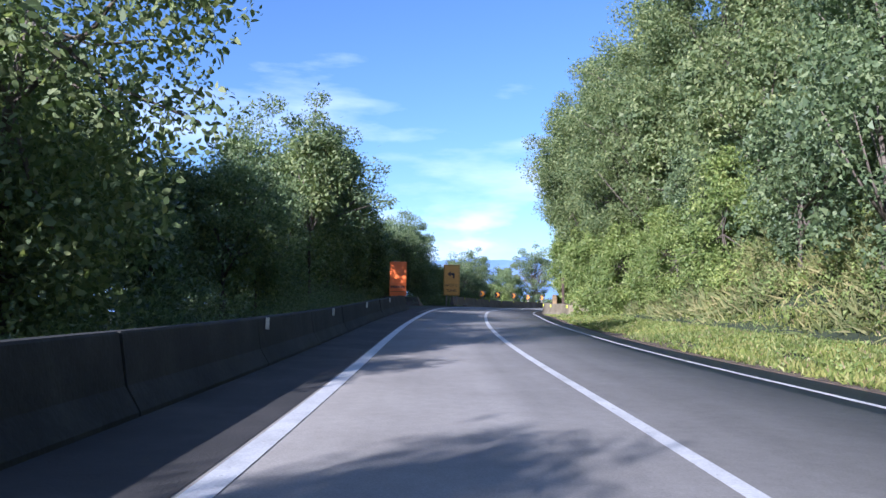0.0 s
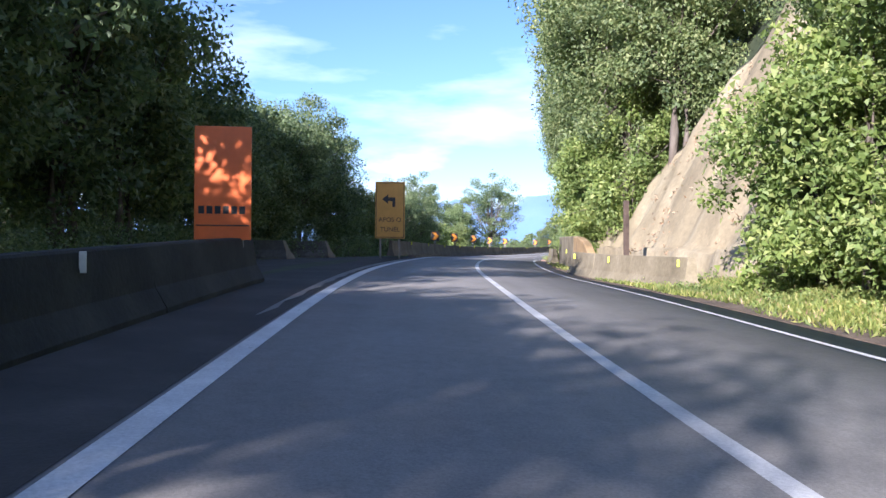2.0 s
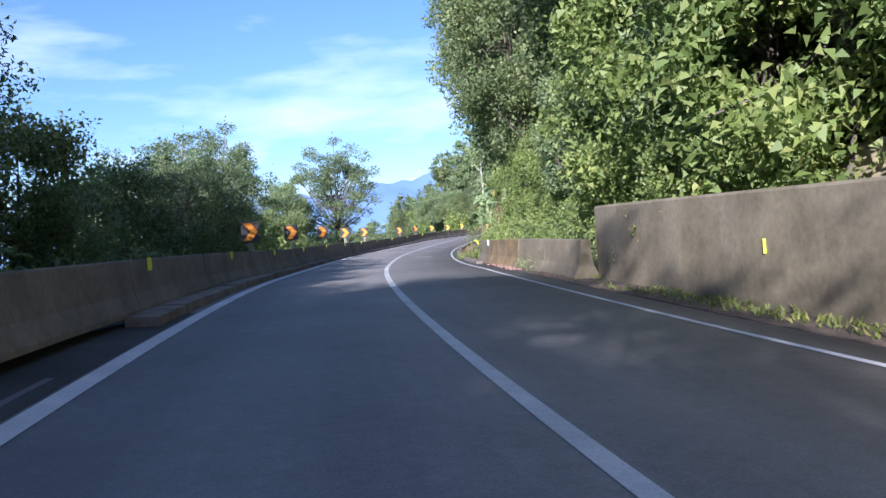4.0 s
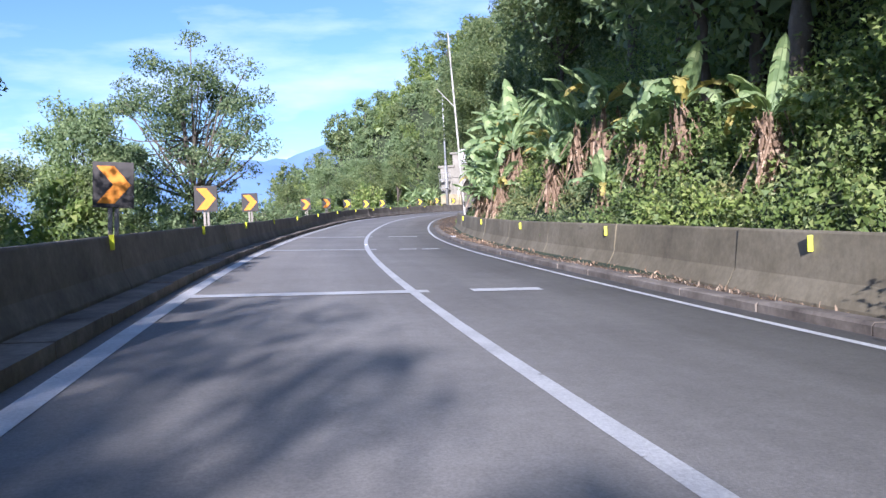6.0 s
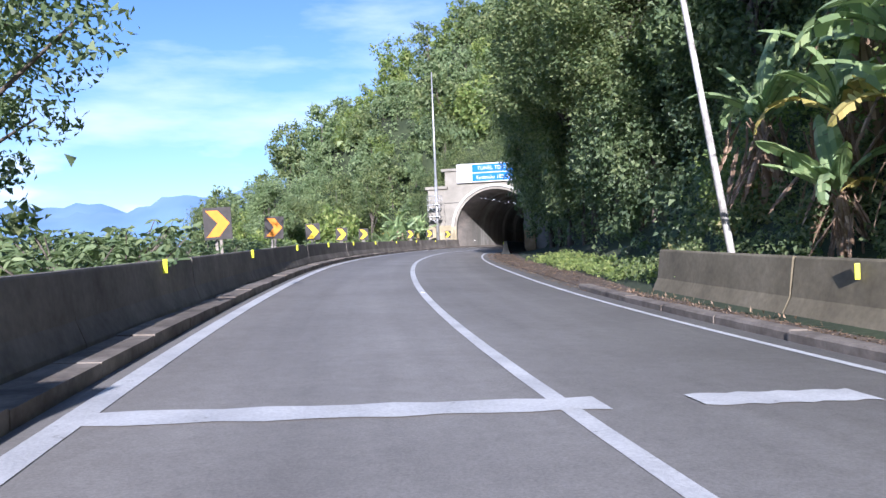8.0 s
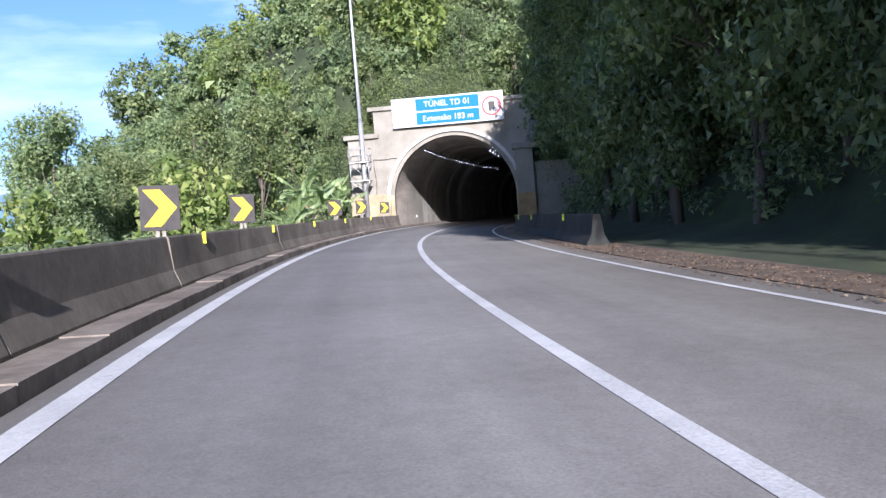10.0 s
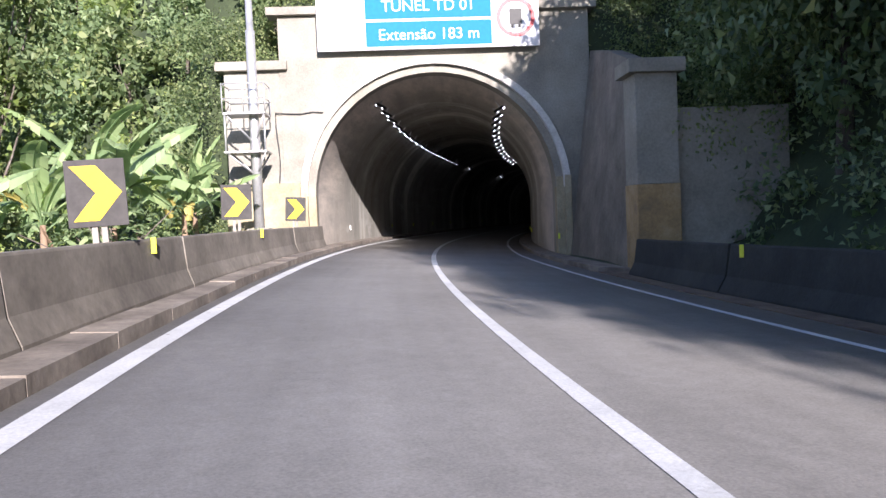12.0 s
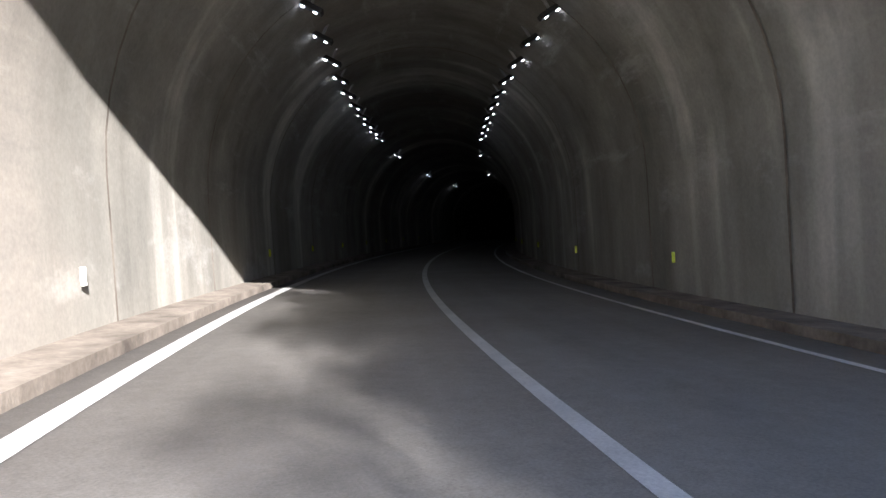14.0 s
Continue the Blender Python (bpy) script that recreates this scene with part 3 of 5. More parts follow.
reflectors(-1, np.arange(44.6, 80, 9.1), lambda s: base_l0(s) - 0.17, 0.74, M_PALE_REFLECT, "small pale reflector on the dark barrier")
reflectors(-1, np.arange(112.0, 258, 8.62), lambda s: base_l1(s) - 0.1, 0.86, M_REFLECT, "small yellow reflector on the barrier")
reflectors(1, [86.9, 92.4, 97.6], lambda s: base_r0(s) + 0.17, 0.80, M_REFLECT, "small yellow reflector on the barrier")
reflectors(1, [132.1], lambda s: base_r1(s) + 0.14, 0.88, M_PALE_REFLECT, "pale reflector on the stained barrier")
reflectors(1, [144.0, 152.2, 160.9, 169.6, 178.2], lambda s: base_r1(s) + 0.16, 0.82, M_REFLECT, "small yellow reflector on the barrier")
reflectors(1, [226.0, 234.5, 243.0], lambda s: 8.27, 0.78, M_REFLECT, "small yellow reflector on the barrier")

# loose barrier blocks in the lay-by
for s, l in ((97.6, -6.0), (101.8, -5.0)):
    bm = bmesh.new()
    prof = [(-0.32, 0), (-0.3, 0.1), (-0.14, 0.38), (-0.1, 0.8), (0.1, 0.8), (0.14, 0.38), (0.3, 0.1), (0.32, 0)]
    ra, rb = [bm.verts.new((x, -1.2 - 0.5 * (0.8 - z), z)) for x, z in prof], [bm.verts.new((x, 1.2, z)) for x, z in prof]
    for i in range(8):
        bm.faces.new((ra[i], ra[(i + 1) % 8], rb[(i + 1) % 8], rb[i]))
    bm.faces.new(ra[::-1])
    bm.faces.new(rb)
    ob = part("barrier_block", bm, M_CONCRETE)
    ob.matrix_world = Matrix.Translation(W(s, l, 0)) @ pose(0, 0, 0, 0, 0, heading(s) + 68)
    tagged(ob, "loose concrete barrier block with a sloping end", "barrier block", "barrier blocks in the lay-by")

# raised end wall along the road, half bare and half painted
end_wall = thing("end_wall", "concrete wall behind the barrier with a rounded ochre-painted end", "wall")
for nm, s0, s1, m, lab in (("slab", 105.2, 117.0, M_CONCRETE_TAN, "bare grey concrete half"), ("rounded_end", 98.6, 105.18, M_OCHRE, "ochre-painted rounded half")):
    bm = bmesh.new()
    rows = []
    for s in steps(s0, s1, 0.5):
        f = min(1.0, (s - 98.6) / 6.4)
        top = 1.8 if nm == "slab" else 0.25 + 1.52 * math.sqrt(max(0.0, 1 - (1 - f) ** 2))
        l0 = 8.55 + 0.02 * math.sin(s * 2)
        rows.append([bm.verts.new(W(s, l, u)) for l, u in ((l0, -0.05), (l0, top - 0.05), (l0 + 0.05, top), (l0 + 0.35, top), (l0 + 0.38, -0.05))])
    for p, q in zip(rows, rows[1:]):
        for k in range(5):
            bm.faces.new((p[k], p[(k + 1) % 5], q[(k + 1) % 5], q[k]))
    bm.faces.new(rows[0][::-1])
    bm.faces.new(rows[-1])
    part(nm, bm, m, end_wall, lab)
reflectors(1, [109.0], lambda s: 8.53, 0.95, M_REFLECT, "small yellow reflector on the end wall")


# ---------------------------------------------------------------- tunnel and portal
PORTAL = pose(23.644, 250.183, 0.141, 0, 0, -30.86)
R_IN, R_MID, R_OUT, Z_C = 4.72, 5.02, 5.27, 2.37


def arch_points(r, n=28, foot=-0.3):
    pts = [(-r, foot), (-r, Z_C * 0.5)]
    pts += [(-r * math.cos(math.pi * k / n), Z_C + r * math.sin(math.pi * k / n)) for k in range(n + 1)]
    return pts + [(r, Z_C * 0.5), (r, foot)]


def ring_solid(bm, r0, r1, y0, y1, n=28):
    a, b = arch_points(r0, n), arch_points(r1, n)
    rows = [[bm.verts.new((x, y, z)) for x, z in pts] for pts, y in ((a, y0), (b, y0), (b, y1), (a, y1))]
    for k in range(len(a) - 1):
        for i in range(4):
            p, q = rows[i], rows[(i + 1) % 4]
            bm.faces.new((p[k], p[k + 1], q[k + 1], q[k]))
    for k in (0, len(a) - 1):
        bm.faces.new([rows[i][k] for i in range(4)])


portal = thing("tunnel_portal", "pale concrete tunnel portal with an arched mouth and stepped parapets", "tunnel portal", kind="structure", at=PORTAL)


def wall_with_arch(bm, x0, x1, top, y0, y1, r):
    """A slab with an arched opening."""
    inner = arch_points(r)
    outer = []
    for x, z in inner:
        ang = math.atan2(z - Z_C, x)
        if z <= Z_C:
            outer.append((x0 if x < 0 else x1, z))
        else:
            c, s = math.cos(ang), math.sin(ang)
            k = min(((x1 if c > 0 else x0) / c) if abs(c) > 1e-6 else 1e9, ((top - Z_C) / s) if s > 1e-6 else 1e9)
            outer.append((c * k, Z_C + s * k))
    for cx in (x0, x1):
        j = min(range(len(outer)), key=lambda i: (outer[i][0] - cx) ** 2 + (outer[i][1] - top) ** 2)
        outer[j] = (cx, top)
    rows = [[bm.verts.new((x, y, z)) for x, z in pts] for pts, y in ((inner, y0), (outer, y0), (outer, y1), (inner, y1))]
    for k in range(len(inner) - 1):
        for i in range(4):
            p, q = rows[i], rows[(i + 1) % 4]
            bm.faces.new((p[k], p[k + 1], q[k + 1], q[k]))


bm = bmesh.new()
wall_with_arch(bm, -5.9, 6.2, 9.4, 0.0, 0.7, R_OUT - 0.1)
part("headwall", bm, M_PORTAL, portal)
bm = bmesh.new()
ring_solid(bm, R_MID, R_OUT, -0.32, 0.5)
part("arch_ring", bm, M_RING, portal, "pale moulded concrete ring round the tunnel mouth")
bm = bmesh.new()
ring_solid(bm, R_IN, R_MID + 0.01, -0.08, 0.75)
part("inner_ring", bm, M_PORTAL, portal)
for nm, x0, x1, z0, z1 in (("parapet_cap", -6.3, 6.5, 9.4, 9.71), ("side_cap", -8.33, -5.59, 7.34, 7.69), ("side_wall", -8.05, -5.9, -0.3, 7.34), ("plinth", -8.15, -5.29, -0.3, 3.0)):
    bm = bmesh.new()
    y0 = -0.25 if "cap" in nm else (-0.09 if nm == "plinth" else 0.05)
    box(bm, x0, x1, y0, 0.72 if nm != "plinth" else 0.04, z0, z1, 0.03)
    part(nm, bm, M_PLINTH if nm == "plinth" else M_PORTAL, portal)
# ochre-washed feet of the arch ring
for sx in (-1, 1):
    for nm, r0, r1, y0 in (("ring_foot", R_MID - 0.004, R_OUT + 0.004, -0.326), ("inner_ring_foot", R_IN - 0.004, R_MID - 0.006, -0.086)):
        bm = bmesh.new()
        box(bm, min(sx * r0, sx * r1), max(sx * r0, sx * r1), y0, 0.3, -0.3, 2.9 if nm == "ring_foot" else 2.86, 0.008)
        part(nm, bm, M_PLINTH, portal, "ochre-washed foot of the arch ring")
# earth filled in behind the headwall
bm = bmesh.new()
for x0, x1, prof in ((-5.88, 6.18, ((0.71, 8.3), (0.71, 9.35), (14.0, 24.0), (14.0, 8.3))), (-8.9, -5.92, ((0.73, -2.0), (0.73, 7.2), (2.2, 8.6), (2.2, -2.0))), (6.21, 16.0, ((0.2, -2.0), (0.2, 8.8), (3.0, 12.0), (3.0, -2.0)))):
    ra, rb = [bm.verts.new((x0, y, z)) for y, z in prof], [bm.verts.new((x1, y, z)) for y, z in prof]
    for i in range(4):
        bm.faces.new((ra[i], ra[(i + 1) % 4], rb[(i + 1) % 4], rb[i]))
    bm.faces.new(ra[::-1])
    bm.faces.new(rb)
fill = part("ground_behind_portal", bm, M_EARTH)
fill.matrix_world = PORTAL
tagged(fill, "dark soil of the hillside over the tunnel mouth", "ground", kind="structure")

# retaining wall beside the mouth
rw = thing("retaining_wall", "shaded concrete retaining wall ending in a pillar with ochre base", "retaining wall", kind="structure", at=PORTAL)
bm = bmesh.new()
pa = [(-0.24, 5.1, 6.2, 7.7), (-4.0, 4.97, 5.85, 6.9), (-8.0, 4.85, 5.4, 5.8), (-10.25, 4.75, 5.15, 5.1)]
rows = [[bm.verts.new(c) for c in ((x0, y, -0.8), (x1, y, z), (x1 + 0.5, y, z), (x0 + 0.9, y, -0.8))] for y, x0, x1, z in pa]
for p, q in zip(rows, rows[1:]):
    for i in range(4):
        bm.faces.new((p[i], p[(i + 1) % 4], q[(i + 1) % 4], q[i]))
bm.faces.new(rows[0])
bm.faces.new(rows[-1][::-1])
part("wall", bm, M_CONCRETE, rw)
for nm, dims, m in (("pillar", (4.52, 5.6, -11.2, -10.2, 2.08, 4.85), M_PORTAL), ("pillar_base", (4.5, 5.62, -11.22, -10.18, -0.8, 2.08), M_OCHRE),
                    ("pillar_cap", (4.34, 5.78, -11.35, -10.05, 4.85, 5.2), M_PORTAL), ("wing_wall", (5.63, 8.6, -10.9, -10.4, -0.8, 4.0), M_PORTAL)):
    bm = bmesh.new()
    box(bm, *dims, 0.025)
    part(nm, bm, m, rw)


def lining_ring(s, r):
    if s is None:
        return [PORTAL @ Vector((x, 0.6, z)) for x, z in arch_points(r)]
    a = np.interp(s, SG, TH)
    c = W(s, 3.62, 0)
    z0 = c.z + 0.05
    return [Vector((c.x + x * math.cos(a), c.y + x * math.sin(a), z0 + z)) for x, z in arch_points(r)]


tunnel = thing("tunnel", "grey concrete tunnel lining with pale damp bands", "tunnel", kind="structure")
bm = bmesh.new()
lay_uv = bm.loops.layers.uv.new("lining")
sections = [None] + steps(266, 446, 4.0)
along = [261.6] + sections[1:]
rin = [[bm.verts.new(p) for p in lining_ring(s, R_IN + 0.02)] for s in sections]
rout = [[bm.verts.new(p) for p in lining_ring(s, R_IN + 0.5)] for s in sections]
for rows in (rin, rout):
    for i, (a, b) in enumerate(zip(rows, rows[1:])):
        for k in range(len(a) - 1):
            f = bm.faces.new((a[k], a[k + 1], b[k + 1], b[k]))
            f.smooth = True
            for lp, (ds, dk) in zip(f.loops, ((0, 0), (0, 1), (1, 1), (1, 0))):
                lp[lay_uv].uv = (along[i + ds], (k + dk) * 0.62)
for k in range(len(rin[0]) - 1):
    bm.faces.new((rin[-1][k], rin[-1][k + 1], rout[-1][k + 1], rout[-1][k]))
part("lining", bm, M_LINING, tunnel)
bm = bmesh.new()
for s in (270.5, 276.5, 284, 292, 301, 311):
    ra, rb = lining_ring(s, R_IN + 0.006), lining_ring(s + 0.07, R_IN + 0.006)
    va, vb = [bm.verts.new(p) for p in ra], [bm.verts.new(p) for p in rb]
    for k in range(len(va) - 1):
        bm.faces.new((va[k], va[k + 1], vb[k + 1], vb[k]))
part("lining_joints", bm, M_KERB, tunnel, "dark joints between the lining sections")
tagged(strip("tunnel_kerb_1", -1.18, -0.42, 261.5, 446, 0.14, M_KERB, thick=0.3), "low concrete kerb in the tunnel", "kerb", kind="structure")
tagged(strip("tunnel_kerb_2", 7.6, 8.42, 250, 446, 0.14, M_KERB, thick=0.3), "low concrete kerb in the tunnel", "kerb", kind="structure")
# added black face that shuts the unseen far end against daylight
bm = bmesh.new()
va, vb = lining_ring(446, R_IN + 0.4), None
bm.faces.new([bm.verts.new(p) for p in va])
part("dark_end_cap", bm, M_BLACK, tunnel)
reflectors(-1, [269.2], lambda s: -1.03, 0.8, M_PALE_REFLECT, "small pale reflector on the sunlit tunnel wall")
reflectors(-1, [283.0, 291.3, 299.6, 308, 316.3, 324.6, 333], lambda s: -1.03, 0.82, M_REFLECT, "small yellow reflector on the tunnel wall")
reflectors(1, [259.6, 275.0, 284.0, 293.0, 302, 311], lambda s: 8.28 if s > 262 else 8.22, 0.84, M_REFLECT, "small yellow reflector on the tunnel wall")

# lamps in two rows under the vault
m_lamp, n_, l_, b_ = mat("lamp_glass", 0.3)
b_.inputs["Emission Color"].default_value = (1.0, 0.97, 0.9, 1)
b_.inputs["Emission Strength"].default_value = 6.0
b_.inputs["Base Color"].default_value = (0.8, 0.8, 0.8, 1)


def lamp_proto():
    root = thing("tunnel_lamp", "dark twin-panel lamp glowing white under the vault", "lamp", "lamps in the tunnel")
    bm = bmesh.new()
    box(bm, -0.30, 0.30, -0.16, 0.16, 0.0, 0.12, 0.03)
    part("housing", bm, M_CABLE, root)
    bm = bmesh.new()
    box(bm, -0.03, 0.03, -0.03, 0.03, 0.12, 0.5)
    part("bracket", bm, M_STEEL, root)
    for x in (-0.15, 0.15):
        bm = bmesh.new()
        box(bm, x - 0.036, x + 0.036, -0.034, 0.034, -0.02, 0.01, 0.005)
        part("panel", bm, m_lamp, root, "glowing white panel")
    return root


proto = lamp_proto()
first = True
for row, lat in ((-1, 1.25), (1, 6.5)):
    for s in list(np.arange(264.2, 300, 2.5)) + list(np.arange(308, 345, 18.0)):
        m = Matrix.Translation(W(s, lat, 6.15)) @ pose(0, 0, 0, 0, -30 * row, heading(s))
        if first:
            proto.matrix_world = m
            first = False
        else:
            copy_thing(proto, m)


# ---------------------------------------------------------------- signs
def text_mesh(body, size, material, parent, x, z, y, name="lettering"):
    cu = bpy.data.curves.new("lettering", "FONT")
    cu.body, cu.size, cu.align_x, cu.align_y, cu.extrude = body, size, "CENTER", "CENTER", 0.004
    tmp = bpy.data.objects.new("lettering", cu)
    scene.collection.objects.link(tmp)
    me = bpy.data.meshes.new_from_object(tmp.evaluated_get(bpy.context.evaluated_depsgraph_get()))
    bpy.data.objects.remove(tmp)
    ob = part(name, me, material, parent)
    ob.matrix_local = Matrix.Translation((x, y, z)) @ Matrix.Rotation(math.pi / 2, 4, "X")
    return ob


def ring_flat(bm, x, z, y, r0, r1, n=32):
    a = [(bm.verts.new((x + r0 * math.cos(t), y, z + r0 * math.sin(t))), bm.verts.new((x + r1 * math.cos(t), y, z + r1 * math.sin(t)))) for t in [2 * math.pi * k / n for k in range(n)]]
    for k in range(n):
        bm.faces.new((a[k][0], a[(k + 1) % n][0], a[(k + 1) % n][1], a[k][1]))


sign = thing("tunnel_sign", "wide white and blue tunnel name sign on the portal", "sign", at=PORTAL @ Matrix.Translation((-0.08, -0.45, 9.02)))
bm = bmesh.new()
box(bm, -4.27, 4.27, 0.0, 0.12, -1.1, 1.1, 0.02)
part("board", bm, M_WHITE, sign)
for z0, z1 in ((0.06, 0.98), (-0.98, -0.05)):
    bm = bmesh.new()
    box(bm, -2.42, 2.42, -0.012, 0.0, z0, z1)
    part("blue_panel", bm, M_BLUE, sign, "blue panel")
text_mesh("TÚNEL TD 01", 0.6, M_WHITE, sign, 0, 0.52, -0.02)
text_mesh("Extensão 183 m", 0.6, M_WHITE, sign, 0, -0.56, -0.02)
bm = bmesh.new()
ring_flat(bm, 3.36, 0, -0.006, 0.6, 0.75)
part("red_ring", bm, M_RED, sign, "red prohibition ring")
bm = bmesh.new()
box(bm, 3.12, 3.6, -0.012, -0.004, -0.28, 0.33)
box(bm, 3.17, 3.27, -0.012, -0.004, -0.4, -0.28)
box(bm, 3.45, 3.55, -0.012, -0.004, -0.4, -0.28)
part("vehicle_symbol", bm, M_BLACK, sign, "black vehicle symbol")
bm = bmesh.new()
ring_flat(bm, -3.36, 0, -0.006, 0.6, 0.73)
part("faded_ring", bm, M_FADED, sign, "sun-faded red ring")
bm = bmesh.new()
for x in (-3.66, -3.42, -3.18):
    box(bm, x, x + 0.13, -0.012, -0.004, -0.16, 0.16)
part("print", bm, M_STEEL, sign, "faded illegible figures")
bm = bmesh.new()
for x in (-3.6, -1.2, 1.2, 3.6):
    box(bm, x - 0.05, x + 0.05, 0.12, 0.47, -0.9, 0.9)
part("bracket", bm, M_STEEL, sign)


def chevron_bm(bm, w, h, y):
    pts = [(-0.30, 0.38), (0.02, 0.38), (0.32, 0.0), (0.02, -0.38), (-0.30, -0.38), (0.0, 0.0)]
    f = bmesh.ops.extrude_face_region(bm, geom=[bm.faces.new([bm.verts.new((x * w / 0.72, y, z * h / 0.86)) for x, z in pts])])
    bmesh.ops.translate(bm, verts=[v for v in f["geom"] if isinstance(v, bmesh.types.BMVert)], vec=(0, -0.004, 0))


def chevron_proto(sheeting):
    root = thing("chevron_sign", "yellow chevron on a dark board, on posts behind the barrier", "road sign", "chevron signs along the curve")
    bm = bmesh.new()
    box(bm, -0.34, 0.34, -0.012, 0.012, -0.4, 0.4, 0.008)
    part("board", bm, M_BOARD, root)
    bm = bmesh.new()
    chevron_bm(bm, 0.66, 0.74, -0.016)
    part("chevron", bm, sheeting, root, "yellow chevron pointing right")
    for x in (-0.06, 0.05):
        bm = bmesh.new()
        box(bm, x - 0.035, x + 0.035, 0.013, 0.075, -2.6, 0.3, 0.006)
        part("post", bm, M_POST, root)
    return root


protos = {}
tilts = [2, -3, 4, 1, 0, -2, 3, -1, 2, 1, -2, 1, 3]
for k, (s, u) in enumerate(((127.7, 1.66), (138.0, 1.74), (149.2, 1.78), (159.3, 1.74), (169.2, 1.76), (188.2, 1.65), (196.8, 1.62), (205.9, 1.5), (214.8, 1.43), (222.7, 1.48), (240.0, 1.53), (248.4, 1.6), (256.8, 1.55))):
    m = Matrix.Translation(W(s, -1.42 if s < 230 else -1.1, u)) @ pose(0, 0, 0, 0, tilts[k], heading(s) + 4 + 3 * math.sin(k * 1.9))
    sheeting = M_LEMON if s > 200 else M_CHEVRON
    if sheeting in protos:
        copy_thing(protos[sheeting], m)
    else:
        protos[sheeting] = chevron_proto(sheeting)
        protos[sheeting].matrix_world = m

works = thing("works_sign", "tall orange road works sign with illegible lettering on posts", "road sign", at=Matrix.Translation(W(79.0, -2.15, 1.92)) @ pose(0, 0, 0, 0, 0, 14))
bm = bmesh.new()
box(bm, -0.54, 0.54, -0.015, 0.015, -1.1, 1.1, 0.01)
part("board", bm, M_ORANGE, works)
bm = bmesh.new()
for x0, x1, z in ((-0.46, 0.44, -0.52), (-0.5, 0.5, -0.82)):
    if z < -0.7:
        box(bm, x0, x1, -0.021, -0.016, z - 0.012, z + 0.012)
    else:
        for k in range(6):
            box(bm, x0 + k * 0.155, x0 + k * 0.155 + 0.11, -0.021, -0.016, z - 0.075, z + 0.075)
part("print", bm, M_BLACK, works, "dark illegible print")
for x in (-0.35, 0.35):
    bm = bmesh.new()
    box(bm, x - 0.04, x + 0.04, 0.016, 0.09, -2.0, 0.9)
    part("post", bm, M_POST, works)

amber = thing("detour_sign", "tall amber sign with a bent arrow and black lettering", "road sign", at=Matrix.Translation(W(104.6, -1.15, 2.55)) @ pose(0, 0, 0, 0, 0, 8))
bm = bmesh.new()
box(bm, -0.78, 0.78, -0.02, 0.02, -1.5, 1.5, 0.01)
part("board", bm, M_AMBER, amber)
bm = bmesh.new()
for a in ((-0.74, 0.74, 1.42, 1.45), (-0.74, 0.74, -1.45, -1.42), (-0.74, -0.71, -1.42, 1.42), (0.71, 0.74, -1.42, 1.42)):
    box(bm, a[0], a[1], -0.027, -0.021, a[2], a[3])
part("border", bm, M_BLACK, amber)
bm = bmesh.new()
pts = [(0.28, 0.12), (0.28, 0.62), (-0.1, 0.62), (-0.1, 0.78), (-0.42, 0.52), (-0.1, 0.28), (-0.1, 0.42), (0.12, 0.42), (0.12, 0.12)]
f = bm.faces.new([bm.verts.new((x, -0.024, z + 0.05)) for x, z in pts])
part("arrow", bm, M_BLACK, amber, "black arrow bending left")
text_mesh("APÓS O", 0.34, M_BLACK, amber, 0, -0.52, -0.026)
text_mesh("TÚNEL", 0.34, M_BLACK, amber, 0, -1.03, -0.026)
for x in (-0.5, 0.5):
    bm = bmesh.new()
    box(bm, x - 0.05, x + 0.05, 0.022, 0.11, -2.7, 1.3)
    part("post", bm, M_POST, amber)

# ---------------------------------------------------------------- masts and poles
mast = thing("light_mast", "tall pale steel mast with a caged service platform", "mast", at=PORTAL @ Matrix.Translation((-6.65, -1.65, 0)))
bm = bmesh.new()
box(bm, -0.75, 0.75, -0.75, 0.75, -1.2, 0.9, 0.04)
box(bm, -0.4, 0.4, -0.4, 0.4, 0.9, 1.3, 0.03)
part("base", bm, M_PORTAL, mast, "pale concrete base")
bm = bmesh.new()
tube(bm, [(0, 0, 1.2), (0, 0, 8.5), (0, 0, 8.5), (0, 0, 15), (0, 0, 21)], [0.19, 0.17, 0.13, 0.11, 0.06], 12)
part("shaft", bm, M_STEEL, mast)
for z in (4.07, 5.45):
    bm = bmesh.new()
    box(bm, -1.0, 0.5, -0.62, 0.62, z - 0.03, z + 0.03)
    part("platform", bm, M_STEEL, mast)
corners = ((-1.0, -0.62), (0.5, -0.62), (0.5, 0.62), (-1.0, 0.62))
for zz in (5.98, 6.5):
    for a, b in zip(corners, corners[1:] + corners[:1]):
        bm = bmesh.new()
        tube(bm, [(*a, zz), (*b, zz)], [0.022, 0.022], 6)
        part("rail", bm, M_STEEL, mast)
for x, y in corners + ((-0.25, -0.62), (-0.25, 0.62)):
    bm = bmesh.new()
    tube(bm, [(x, y, 5.45), (x, y, 6.5)], [0.022, 0.022], 6)
    part("railing_post", bm, M_STEEL, mast)
for x in (-0.95, 0.45):
    for a, b in (((x, -0.5, 4.07), (0.1 * x, -0.1, 3.3)), ((x, -0.5, 5.45), (0.1 * x, -0.1, 4.5)), ((x, 0.5, 4.07), (0.1 * x, 0.1, 3.3)), ((x, -0.55, 4.07), (x, -0.55, 5.45))):
        bm = bmesh.new()
        tube(bm, [a, b], [0.035, 0.035], 6)
        part("brace", bm, M_STEEL, mast)

